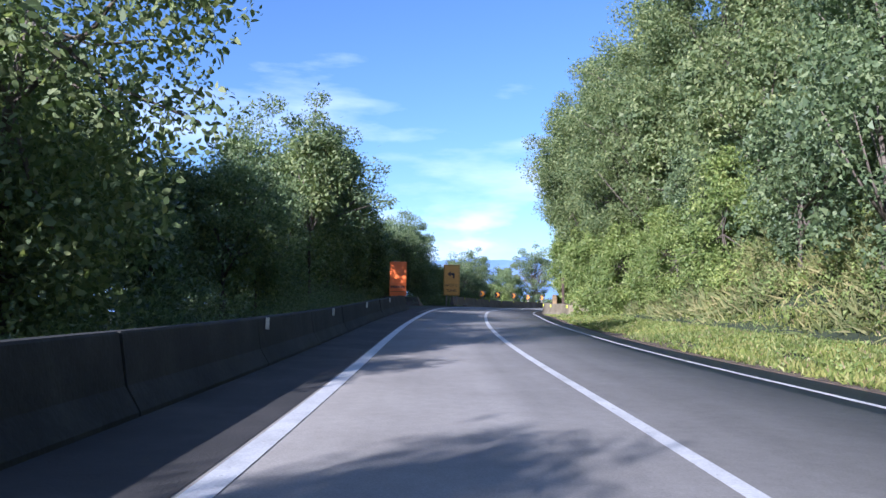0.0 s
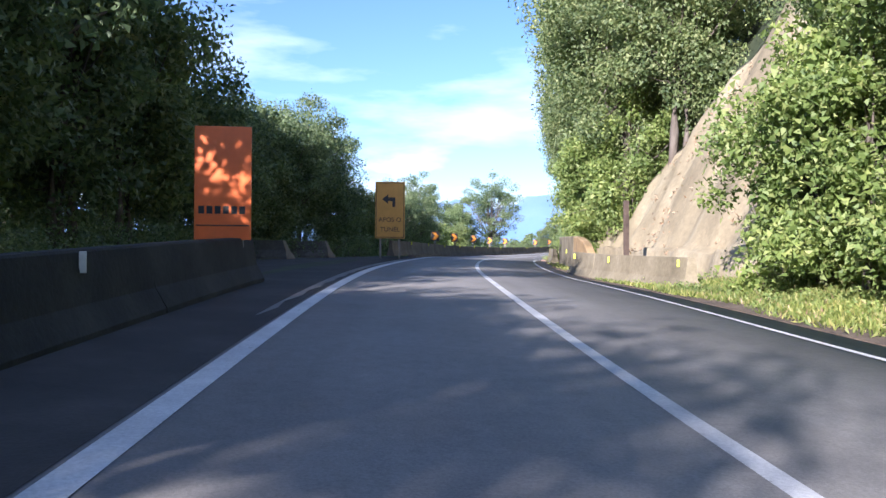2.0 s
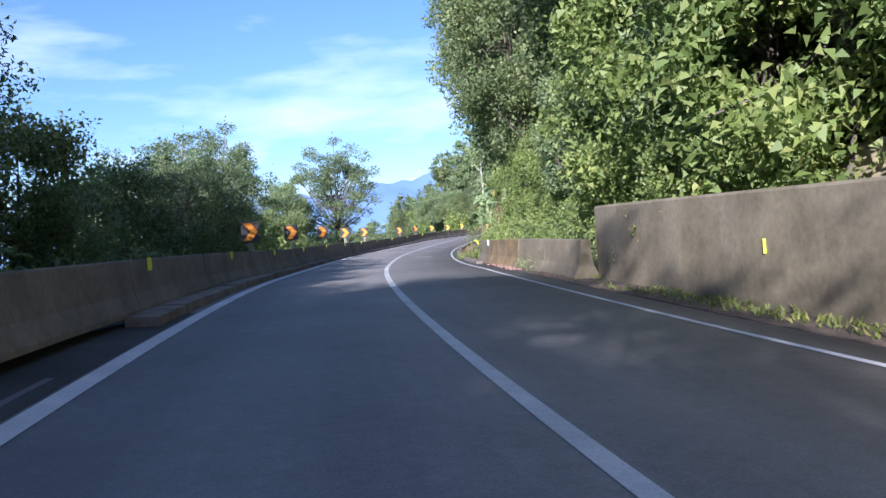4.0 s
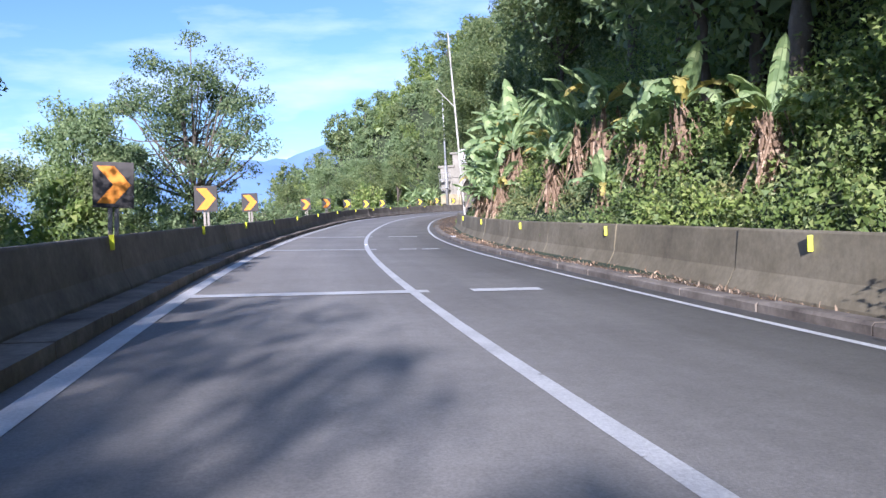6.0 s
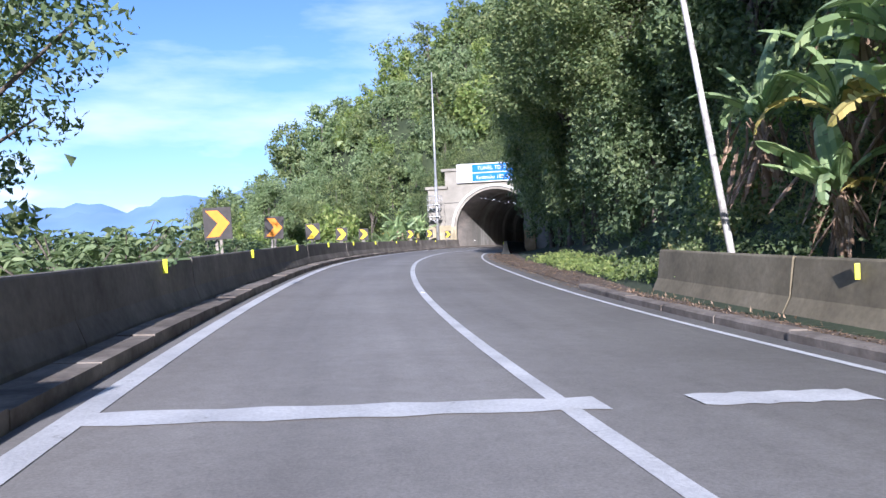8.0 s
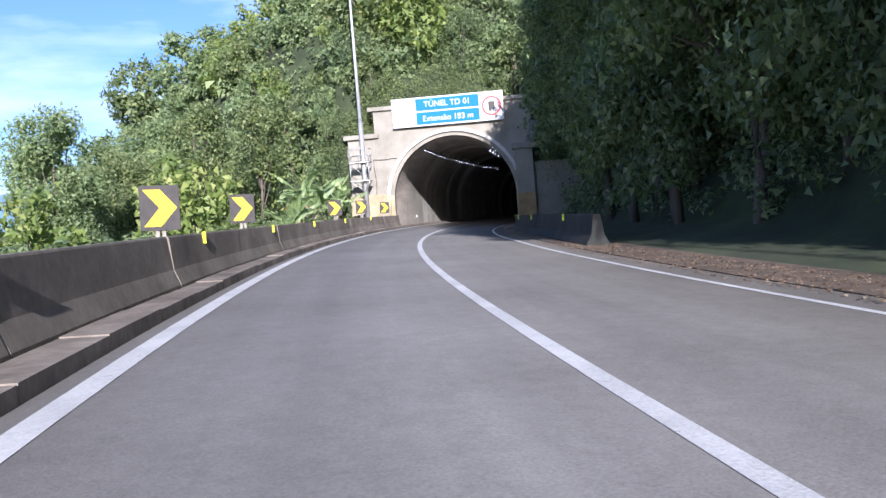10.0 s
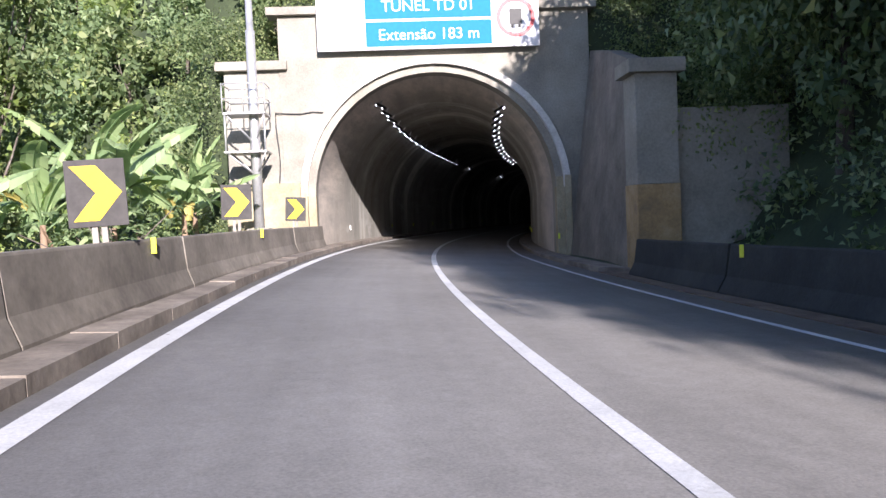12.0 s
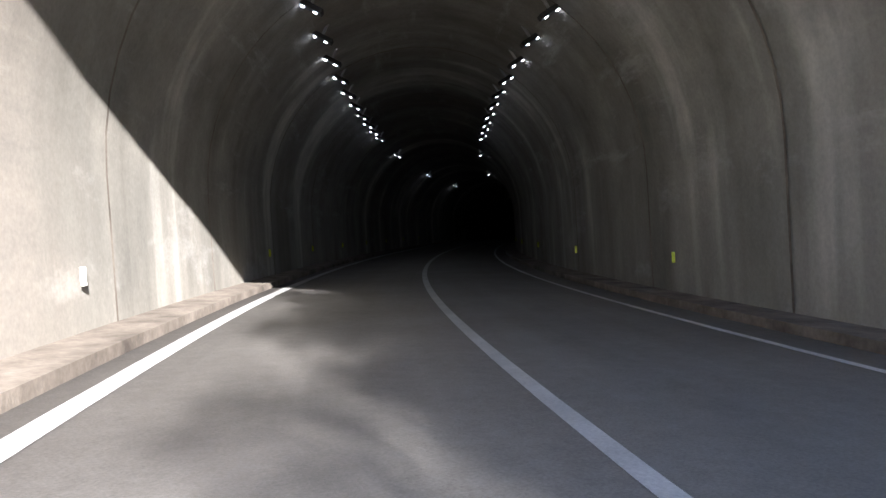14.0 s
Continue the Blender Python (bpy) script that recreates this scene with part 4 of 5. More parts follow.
bm = bmesh.new()
pts = []
for k in range(12):
    pts.append((-4.3 - 1.78 * min(k / 4, 1) + 0.05 * math.sin(k), -0.06, 5.67 + 0.04 * math.sin(k * 2) if k < 5 else 5.67 - (k - 4) * 0.47))
tube(bm, pts, [0.025] * 12, 6)
ob = part("wall_cable", bm, M_CABLE)
ob.matrix_world = PORTAL
tagged(ob, "black cable running across the portal wall", "cable")

pole = thing("leaning_pole", "pale leaning utility pole before the banana plants", "pole")
bm = bmesh.new()
p0, p1 = W(182.3, 9.2, -0.3), W(185.8, 8.75, 12.6)
tube(bm, [p0, p0.lerp(p1, 0.5), p1], [0.075, 0.06, 0.045], 10)
part("shaft", bm, M_PALE_POLE, pole)
bm = bmesh.new()
q = p0.lerp(p1, 0.62)
tube(bm, [q, q + Vector((-0.9, 0.9, 1.3))], [0.03, 0.03], 6)
part("brace", bm, M_PALE_POLE, pole)
post = thing("steel_post", "dark upright steel post behind the barrier", "post")
bm = bmesh.new()
box(bm, -0.09, 0.09, -0.02, 0.02, -0.2, 3.15, 0.006)
for y in (-0.07, 0.05):
    box(bm, -0.09, 0.09, y, y + 0.02, -0.2, 3.15, 0.006)
ob = part("shaft", bm, M_RUST, post)
post.matrix_world = Matrix.Translation(W(94.4, 9.3, 0)) @ pose(0, 0, 0, 1, -1.5, heading(94) + 20)

# ---------------------------------------------------------------- rock cut
def build_rock():
    ss, vv = np.arange(83.5, 116.1, 0.55), np.linspace(0, 1, 30)
    S, Vv = np.meshgrid(ss, vv, indexing="ij")
    reach = np.interp(S, [83.5, 88, 94, 99, 104, 110, 116], [5.5, 8.0, 8.6, 5.2, 3.0, 1.2, 0.2])
    foot = np.interp(S, [83.5, 86, 116], [11.5, 10.9, 10.2])
    L = foot + Vv * reach
    rough = 0.22 * np.sin(S * 1.3 + 3 * Vv) + 0.16 * np.sin(S * 2.9 - 6 * Vv + 1) + 0.12 * np.sin(S * 0.6 + 13 * Vv) + rng.normal(size=S.shape) * 0.05
    U = terrain(S, L) + 0.9 + 0.3 * rough
    P = WA(S, L - 0.3 * rough, np.where(Vv < 0.02, -0.1, U - 0.9 * (Vv > 0.97)))
    idx = np.arange(S.size).reshape(S.shape)
    F = np.stack([idx[:-1, :-1], idx[:-1, 1:], idx[1:, 1:], idx[1:, :-1]], -1).reshape(-1, 4)
    tagged(part("rock_face", raw_mesh("rock_face", P.reshape(-1, 3), F, True), M_ROCK), "bare tan rock and earth cutting above the barrier", "rock face", kind="structure")


build_rock()


# ---------------------------------------------------------------- plants
def clump_leaves(centers, radius, per, lo, hi, r, flat=0.8):
    n = len(centers)
    cnt = np.maximum((per * r.uniform(0.7, 1.3, n)).astype(int), 4)
    own = np.repeat(np.arange(n), cnt)
    d = unit(r.normal(size=(len(own), 3)))
    rad = radius[own] * r.uniform(0.25, 1.0, len(own)) ** 0.5
    off = d * rad[:, None] * np.array([1, 1, flat])
    return centers[own] + off, r.uniform(lo, hi, len(own)), d


def trunk_bm(height, r0, ends, r, lean=0.3):
    bm = bmesh.new()
    pts, rad = [], []
    for k in range(6):
        t = k / 5
        pts.append((lean * t * t + 0.08 * math.sin(k * 1.9), 0.1 * math.sin(k * 1.3), height * t - 0.4 * (k == 0)))
        rad.append(r0 * (1.25 if k == 0 else 1 - 0.72 * t))
    tube(bm, pts, rad, 8)
    for e in ends:
        k = int(r.integers(2, 5))
        a = Vector(pts[k])
        b = Vector(e)
        m = a.lerp(b, 0.5) + Vector((0, 0, -0.25))
        tube(bm, [a, m, b], [rad[k] * 0.55, rad[k] * 0.33, 0.02], 5)
    return bm


def tree_proto(name, label, category, material, height, spread, crown_low, n_clumps, per, leaf, seed, r0=0.22, flat=0.8, shape=1.0, clump=(0.7, 1.3), six=False, limbs=14, inner=64, tri=False):
    r = np.random.default_rng(seed)
    root = thing(name, label, category)
    cz, hz = (height + crown_low) / 2, (height - crown_low) / 2
    d = unit(r.normal(size=(n_clumps, 3)))
    rr = r.uniform(0.35, 1.0, n_clumps) ** 0.6
    c = d * rr[:, None] * np.array([spread, spread, hz]) * np.array([1, 1, shape]) + np.array([0.15, 0, cz])
    c[:, :2] *= (1 + 0.22 * np.sin(3 * np.arctan2(d[:, 1], d[:, 0]) + seed))[:, None]
    rad = r.uniform(clump[0], clump[1], n_clumps)
    at, size, out = clump_leaves(c, rad, per, leaf[0], leaf[1], r, flat)
    ends = c[r.permutation(n_clumps)[:limbs]].copy()
    own = np.repeat(np.arange(n_clumps), inner)
    at = np.concatenate([at, c[own] + r.normal(size=(len(own), 3)) * rad[own][:, None] * 0.34])
    size = np.concatenate([size, r.uniform(0.9, 1.35, len(own)) * leaf[1]])
    out = np.concatenate([out, r.normal(size=(len(own), 3))])
    lo_z, hi_z = np.percentile(at[:, 2], 0.5), np.percentile(at[:, 2], 99.0)
    at[:, 2] = crown_low + (at[:, 2] - lo_z) * (height - crown_low) / (hi_z - lo_z)
    ends[:, 2] = crown_low + (ends[:, 2] - lo_z) * (height - crown_low) / (hi_z - lo_z)
    part("trunk", trunk_bm(height * 0.72, r0, [tuple(e) for e in ends], r), M_BARK, root)
    part("crown", leaves("crown", at, size, out, ratio=0.62 if tri else 0.52, r=r, six=six, tri=tri, shell=True), material, root)
    return root


def bush_proto(name, label, material, size, n_clumps, per, leaf, seed, six=False, tri=False):
    r = np.random.default_rng(seed)
    root = thing(name, label, "bush")
    c = r.normal(size=(n_clumps, 3)) * np.array([0.5, 0.5, 0.32]) * size + np.array([0, 0, 0.45 * size])
    c[:, 2] = np.abs(c[:, 2])
    at, sz, out = clump_leaves(c, r.uniform(0.25, 0.5, n_clumps) * size, per, leaf[0], leaf[1], r)
    bm = bmesh.new()
    for e in c[:9]:
        tube(bm, [(0.1 * e[0], 0.1 * e[1], -0.3), (0.5 * e[0], 0.5 * e[1], 0.55 * e[2]), tuple(e)], [0.035, 0.025, 0.008], 5)
    part("woody_base", bm, M_BARK, root)
    part("foliage", leaves("foliage", at, sz, out, ratio=0.55 if tri else 0.42, r=r, six=six, tri=tri, shell=True), material, root)
    return root


def palmate_proto(name, label, material, seed):
    r = np.random.default_rng(seed)
    root = thing(name, label, "bush")
    n = 64
    c = r.normal(size=(n, 3)) * np.array([0.75, 0.75, 0.3]) + np.array([0, 0, 1.35])
    a = np.tile(np.linspace(0, 2 * math.pi, 9)[:-1], n) + np.repeat(r.uniform(0, 1, n), 8)
    own = np.repeat(np.arange(n), 8)
    out = np.stack([np.cos(a), np.sin(a), np.full(len(a), 0.15)], -1) * 3.0
    bm = bmesh.new()
    for e in c[:12]:
        tube(bm, [(0.1 * e[0], 0.1 * e[1], -0.4), (0.5 * e[0], 0.5 * e[1], 0.6 * e[2]), tuple(e)], [0.03, 0.02, 0.01], 5)
    part("woody_base", bm, M_BARK, root)
    part("foliage", leaves("foliage", c[own], r.uniform(0.16, 0.3, len(own)), out, 0.9, 1.2, 0.34, r, True), material, root)
    return root


PROTO = {
    "near": tree_proto("broadleaf_tree", "dark broad-leaved tree with hand-sized glossy leaves", "tree", M_LEAF, 10.0, 2.75, 0.6, 120, 170, (0.08, 0.18), 10, 0.2, six=True, inner=30),
    "dark": tree_proto("broadleaf_tree", "dark broad-leaved tree with a dense shaded crown", "tree", M_LEAF_DARK, 10.0, 2.9, 1.6, 62, 145, (0.14, 0.28), 11, 0.24, tri=True),
    "green": tree_proto("broadleaf_tree", "green broad-leaved forest tree with a full crown", "tree", M_LEAF, 10.0, 2.8, 2.4, 60, 145, (0.14, 0.27), 12, 0.2, tri=True),
    "open": tree_proto("umbrella_tree", "open-crowned tree with visible limbs and feathery foliage", "tree", M_LEAF_DARK, 10.0, 4.0, 2.0, 115, 220, (0.09, 0.19), 13, 0.2, 0.5, 0.95, (0.55, 1.0), limbs=48, inner=12, tri=True),
    "pale": tree_proto("forest_tree", "pale green forest tree with a ragged crown", "tree", M_LEAF_PALE, 10.0, 2.5, 2.2, 50, 170, (0.14, 0.26), 14, 0.18, tri=True),
    "tall": tree_proto("slender_tree", "slender tall tree with a thin trunk", "tree", M_LEAF, 12.0, 2.0, 6.5, 34, 80, (0.16, 0.3), 15, 0.15),
    "over": tree_proto("overhanging_tree", "tall leafy tree with branches hanging over the road", "tree", M_LEAF, 24.0, 6.3, 7.2, 150, 240, (0.15, 0.3), 25, 0.34, 0.7, 1.0, (1.1, 2.0), limbs=26, tri=True),
    "slope_a": tree_proto("slope_tree", "green broad-leaved tree on the steep uphill slope", "tree", M_LEAF, 10.0, 2.9, 1.4, 44, 120, (0.15, 0.31), 26, 0.2, clump=(0.8, 1.3), limbs=5, inner=26, tri=True),
    "slope_b": tree_proto("slope_tree", "pale green tree on the steep uphill slope", "tree", M_LEAF_PALE, 10.0, 2.7, 1.4, 44, 120, (0.15, 0.31), 27, 0.2, clump=(0.8, 1.3), limbs=5, inner=26, tri=True),
    "slope_c": tree_proto("slope_tree", "dark shaded tree on the steep uphill slope", "tree", M_LEAF_DARK, 10.0, 2.9, 1.2, 44, 120, (0.15, 0.31), 28, 0.2, clump=(0.8, 1.3), limbs=5, inner=26, tri=True),
    "lush": tree_proto("leafy_tree", "bushy tree with fine bright green foliage down to the ground", "tree", M_LEAF_SUN, 8.0, 2.7, 0.3, 70, 140, (0.1, 0.22), 30, 0.14, clump=(0.6, 1.1), limbs=10, tri=True),
    "far_a": tree_proto("hillside_tree", "sunlit green tree on the forested hillside", "tree", M_LEAF, 8.0, 2.9, 0.6, 42, 30, (0.26, 0.5), 16, 0.16, clump=(0.7, 1.3), limbs=4, inner=22, tri=True),
    "far_b": tree_proto("hillside_tree", "pale green tree on the forested hillside", "tree", M_LEAF_PALE, 8.0, 2.7, 0.8, 42, 30, (0.26, 0.5), 17, 0.16, clump=(0.7, 1.2), limbs=4, inner=22, tri=True),
    "far_c": tree_proto("hillside_tree", "yellowish green tree on the forested hillside", "tree", M_LEAF_SUN, 7.0, 2.6, 0.6, 40, 30, (0.26, 0.48), 18, 0.15, clump=(0.7, 1.2), limbs=4, inner=22, tri=True),
    "bush_n": bush_proto("bush", "leafy dark bush with narrow leaves behind the barrier", M_LEAF_DARK, 1.8, 18, 52, (0.10, 0.21), 20, True),
    "thicket": bush_proto("bush", "tall dense dark bush of many small leaves", M_LEAF_DARK, 3.2, 34, 75, (0.13, 0.26), 29, tri=True),
    "bush": bush_proto("bush", "leafy dark green bush behind the barrier", M_LEAF_DARK, 1.8, 16, 80, (0.1, 0.22), 21, tri=True),
    "bush_g": bush_proto("bush", "leafy green roadside bush", M_LEAF, 1.8, 16, 80, (0.1, 0.21), 22, tri=True),
    "bush_y": bush_proto("bush", "sunlit yellow-green roadside bush", M_LEAF_SUN, 1.8, 16, 85, (0.09, 0.2), 23, tri=True),
    "shrub": palmate_proto("shrub", "pale shrub with drooping hand-shaped leaves behind the barrier", M_LEAF_PALE, 24),
}
used = set()


def plant(kind, s, l, scale, sink=0.2, turn=None, squash=1.0, up=None, lean=0.0, group=""):
    p = TW(s, l, sink) if up is None else W(s, l, up)
    m = Matrix.Translation(p) @ pose(0, 0, 0, lean, 0, (s * 47.0 + l * 31.0) % 360 if turn is None else turn) @ Matrix.Diagonal((scale, scale, scale * squash, 1))
    ob = PROTO[kind]
    if kind in used:
        ob = copy_thing(ob, m)
    else:
        ob.matrix_world = m
        used.add(kind)
    if group:
        ob["group"] = group
    return ob


# left roadside: station, lateral, kind, height
for s, l, k, h in ((43.0, -5.9, "near", 10.6), (50, -9.0, "dark", 6.6), (55, -7.8, "dark", 6.2), (60, -7.0, "green", 6.8), (64.5, -7.0, "green", 8.0), (69, -7.2, "dark", 9.6), (72.5, -6.4, "tall", 10.2), (75.5, -8.4, "green", 11.2),
                   (80, -8.2, "green", 12.2), (85, -8.2, "dark", 13.2), (89.5, -8.4, "green", 13.4), (94, -8.6, "green", 12.8), (99, -8.2, "dark", 9.6), (102, -6.8, "green", 7.4), (105.5, -7.2, "open", 7.8), (80.5, -9.6, "open", 17.6), (111.5, -8.0, "open", 12.6), (116.5, -8.8, "open", 13.0), (110, -5.8, "dark", 6.6), (114.5, -5.6, "dark", 7.4), (118.5, -5.6, "green", 8.2),
                   (123, -6.2, "dark", 8.2), (84, -14.5, "dark", 14), (92, -15, "green", 14), (47.5, -12.4, "dark", 16.5), (51.5, -13.0, "dark", 16.5), (55.5, -12.2, "dark", 15.0), (84, -7.9, "tall", 14.0), (86, -8.3, "tall", 14.6), (87.6, -7.8, "tall", 13.8),
                   (13, -8.5, "dark", 9.5), (20.5, -7.4, "green", 9.4), (31.5, -8.4, "dark", 9.0), (36.5, -8.2, "green", 9.0), (40.5, -9.2, "dark", 10.4), (46.5, -7.8, "green", 10.6)):
    plant(k, s, l, h / (12.0 if k == "tall" else 10.0), group="trees along the outer side")
for s, l, k, h in ((127.5, -6.0, "dark", 9.2), (132.0, -5.6, "open", 9.4), (137.0, -6.2, "open", 9.6), (172, -8.6, "green", 8.4), (177, -11.5, "pale", 9.0), (168, -12, "green", 8.6), (140.5, -6.2, "open", 10.6), (149, -8.4, "open", 13.2), (145, -6.2, "green", 6.4), (185, -7.9, "open", 17.0), (181, -14.5, "green", 9.5), (192, -15, "pale", 9.0), (137, -11, "dark", 10.0)):
    plant(k, s, l, h / 10.0, up=-1.6, group="trees along the outer side")
for k, s in enumerate(np.arange(95.5, 108.0, 2.2)):
    plant("dark", float(s), -7.6 - 0.5 * (k % 2), float(np.interp(s, [97, 102, 108, 113], [10.6, 11.2, 12.4, 11.4])) / 10.0, group="trees along the outer side")
# the closed edge of the wood behind them
r = np.random.default_rng(33)
for k, s in enumerate(np.arange(-16, 132, 2.7)):
    if (34 < s < 47 or 62 < s < 76) and k % 3 == 1:
        continue
    h = float(np.interp(s, [-20, 12, 19, 30, 35, 45, 52, 60, 66, 72, 78, 90, 98, 104, 112, 118, 126, 132], [9.5, 8.0, 6.2, 5.6, 8.4, 9.2, 9.0, 9.0, 8.2, 10.2, 15.6, 14.6, 12.4, 11.6, 8.4, 7.6, 8.2, 9.0]))
    out = float(np.interp(s, [30, 36, 70, 78, 90, 98, 112, 118], [9.2, 8.2, 8.2, 9.2, 9.6, 10.8, 11.5, 12.4]))
    plant(("dark", "green", "dark")[int(r.integers(3))], float(s + r.uniform(-0.7, 0.7)), float(-out - (1.8 if 62 < s < 76 and k % 3 == 2 else r.uniform(0, 1.4))), h * float(r.uniform(0.94, 1.06)) / 10.0, group="trees along the outer side")
r = np.random.default_rng(31)
for s in np.arange(24, 104, 1.5):
    lay = bool((s > 78) & (s < 101))
    plant(("bush_n", "bush_n", "bush_g", "bush_n")[int(r.integers(4))], float(s + r.uniform(-0.8, 0.8)), float(-3.6 - r.uniform(0, 1.2) - 2.8 * lay), float(r.uniform(0.5, 0.8)) * (1.5 if lay else 1.0), group="bushes along the outer side")
    plant("thicket", float(s + r.uniform(-0.8, 0.8)), float(-6.0 - r.uniform(0, 2.0) - 1.8 * lay), float(r.uniform(0.5, 1.05)), group="bushes along the outer side")
for s in np.arange(72, 113, 2.3):
    plant("thicket", float(s), float(-10.4 - r.uniform(0, 1.6)), float(r.uniform(1.15, 1.5)), group="bushes along the outer side")
for s in np.arange(118, 234, 3.2):
    plant(("far_a", "far_b", "far_c")[int(r.integers(3))], float(s), float(-10.5 - r.uniform(0, 7)), float(r.uniform(0.85, 1.05)), up=float(r.uniform(-6.2, -5.0)), group="trees on the valley side")
for s in np.arange(106, 262, 2.1):
    plant(("bush", "bush_g", "shrub", "bush_g")[int(r.integers(4))], float(s + r.uniform(-0.8, 0.8)), float(-3.0 - r.uniform(0, 2.2)), float(r.uniform(0.6, 1.05)), up=float(r.uniform(-0.9, 0.1)), group="bushes along the outer side")
for s in np.arange(110, 262, 3.4):
    plant(("shrub", "bush_g", "bush_y", "far_c")[int(r.integers(4))], float(s), float(-6.5 - r.uniform(0, 3.5)), float(r.uniform(0.9, 1.4)) * (0.6 if s < 230 else 1.0), up=float(r.uniform(-2.6, -1.0)), group="bushes along the outer side")
for s, l, sc in ((181.5, -2.5, 1.0), (183.2, -3.0, 1.1), (184.8, -2.6, 1.05), (186.6, -3.2, 1.2), (188.5, -2.7, 1.0), (176.0, -2.6, 0.8), (167, -2.6, 0.75), (194, -2.8, 0.9), (201, -2.7, 0.8), (212, -2.8, 0.8)):
    plant("shrub", s, l, sc, up=-0.2, group="bushes along the outer side")
# the slope beside the portal
for s, l, k, sc in ((243, -9, "tall", 0.9), (248, -12, "green", 1.0), (252, -8.5, "tall", 1.05), (256, -11, "green", 1.05), (260, -13.5, "pale", 1.1), (236, -13, "pale", 0.9), (264, -17, "green", 1.1), (229, -15, "green", 0.9), (247, -16, "green", 1.1), (255, -17, "pale", 1.15)):
    plant(k, s, l, sc, up=-1.5, group="trees beside the portal")
# canopy of the valley and of the spur
for k in range(85):
    s, l = float(r.uniform(112, 300)), float(-11 - 75 * r.uniform() ** 1.5)
    g = ground_at(s, l)
    if s < 262 and l > -20 and s < 230:
        continue
    plant(("far_a", "far_b", "far_c", "far_a")[int(r.integers(4))], s, l, float(r.uniform(0.9, 1.5)), group="trees on the valley side")
for k in range(120):
    s, l = float(265 + 75 * r.uniform() ** 1.5), float(r.uniform(-66, 34))
    plant(("far_a", "far_b", "far_c", "far_b")[int(r.integers(4))], s, l, float(r.uniform(0.8, 1.45)), sink=0.8, group="trees on the spur")

for k in range(34):
    s, l = float(r.uniform(266, 284)), float(r.uniform(-30, 6))
    plant(("far_a", "far_b", "far_c")[int(r.integers(3))], s, l, float(r.uniform(0.6, 0.95)), sink=0.8, group="trees on the spur")

# right slope
r = np.random.default_rng(41)
foot_at = lambda s: float(np.interp(s, [-60, 70, 82, 90, 108, 122, 186, 192, 236, 250, 254], [11.0, 11.0, 11.3, 11.6, 10.8, 9.3, 9.3, 11.6, 12.2, 11.2, 9.7]))
for s in np.arange(26, 262, 3.1):
    for d in (2.0, 6.0, 10.5, 15.5):
        if 84 < s < 106 and d < 12 or 136 < s < 190 and d < 4 or d > 14 and s < 188:
            continue
        if r.uniform() < (0.5 if d < 4 else 0.4):
            continue
        n = int(r.integers(4))
        near = d < 4 and 40 < s < 135
        k = ("green", "dark", "pale", "green")[n] if near else ("slope_a", "slope_c", "slope_b", "slope_a")[n]
        # shade of the hollows is put in by choosing darker leaf colours
        if s < 60:
            k = ("dark", "slope_c")[n % 2]
        elif s > 142 and not near:
            k = ("slope_c", "slope_c", "slope_a" if d > 8 else "slope_c", "slope_c")[n]
        plant(k, float(s + r.uniform(-1.3, 1.3)), foot_at(s) + d + float(r.uniform(-1.2, 1.2)), float(r.uniform(0.6, 0.95)), sink=0.5, group="trees on the uphill slope")

# dark and slope_c at 46-52 and 150-181 carry shade in their leaf colour
for s, l, k, sc in ((46, 14.5, "dark", 1.2), (52, 14.5, "dark", 1.25), (60, 13.8, "green", 1.3), (68, 13.5, "green", 1.4), (76, 13.2, "green", 1.4), (80, 13.0, "pale", 1.1), (84, 17.5, "slope_a", 1.3), (104, 14.0, "green", 1.4), (115, 12.2, "pale", 1.4),
                    (128, 12.2, "green", 1.3), (136, 13.4, "pale", 1.3), (150, 15.0, "slope_c", 1.4), (160, 15.4, "slope_c", 1.4), (170, 15.6, "slope_c", 1.4), (181, 15.0, "slope_c", 1.3), (192, 14.4, "dark", 1.3), (204, 14.6, "slope_c", 1.35), (216, 14.8, "slope_c", 1.4), (228, 15.0, "slope_c", 1.35), (240, 15.0, "slope_c", 1.4), (251, 15.5, "slope_c", 1.4),
                    (60, 12.4, "lush", 0.7), (65, 12.0, "lush", 0.8), (69, 11.9, "lush", 0.9), (73, 11.5, "lush", 1.0), (76.5, 11.2, "lush", 1.1), (79.5, 10.9, "lush", 1.2), (82, 11.0, "lush", 1.2), (84, 12.4, "lush", 1.15), (86, 14.6, "lush", 1.0), (107.5, 12.0, "lush", 1.6), (110.5, 11.2, "lush", 1.6), (113, 11.2, "lush", 1.5), (117, 10.9, "lush", 1.45), (121, 10.9, "lush", 1.2), (111, 10.4, "lush", 0.55), (115, 9.6, "lush", 0.6), (128, 10.6, "lush", 0.7), (134, 10.8, "lush", 0.75), (143, 11.0, "lush", 0.8), (149.5, 12.0, "pale", 1.75), (152.5, 11.4, "slope_b", 1.5),
                    (198, 12.8, "dark", 0.9), (204, 12.6, "dark", 1.0)):
    plant(k, s, l, sc, sink=0.6, group="trees on the uphill slope")
for s, l, k, sc in ((209, 12.2, "green", 1.2), (214, 12.0, "dark", 1.3), (219.5, 11.9, "green", 1.35), (225, 11.8, "dark", 1.4), (231, 12.0, "green", 1.5), (237, 12.2, "dark", 1.6), (242.5, 12.5, "green", 1.6), (248, 13.0, "dark", 1.4)):
    plant(k, s, l, sc, sink=0.6, squash=1.32, group="trees on the uphill slope")
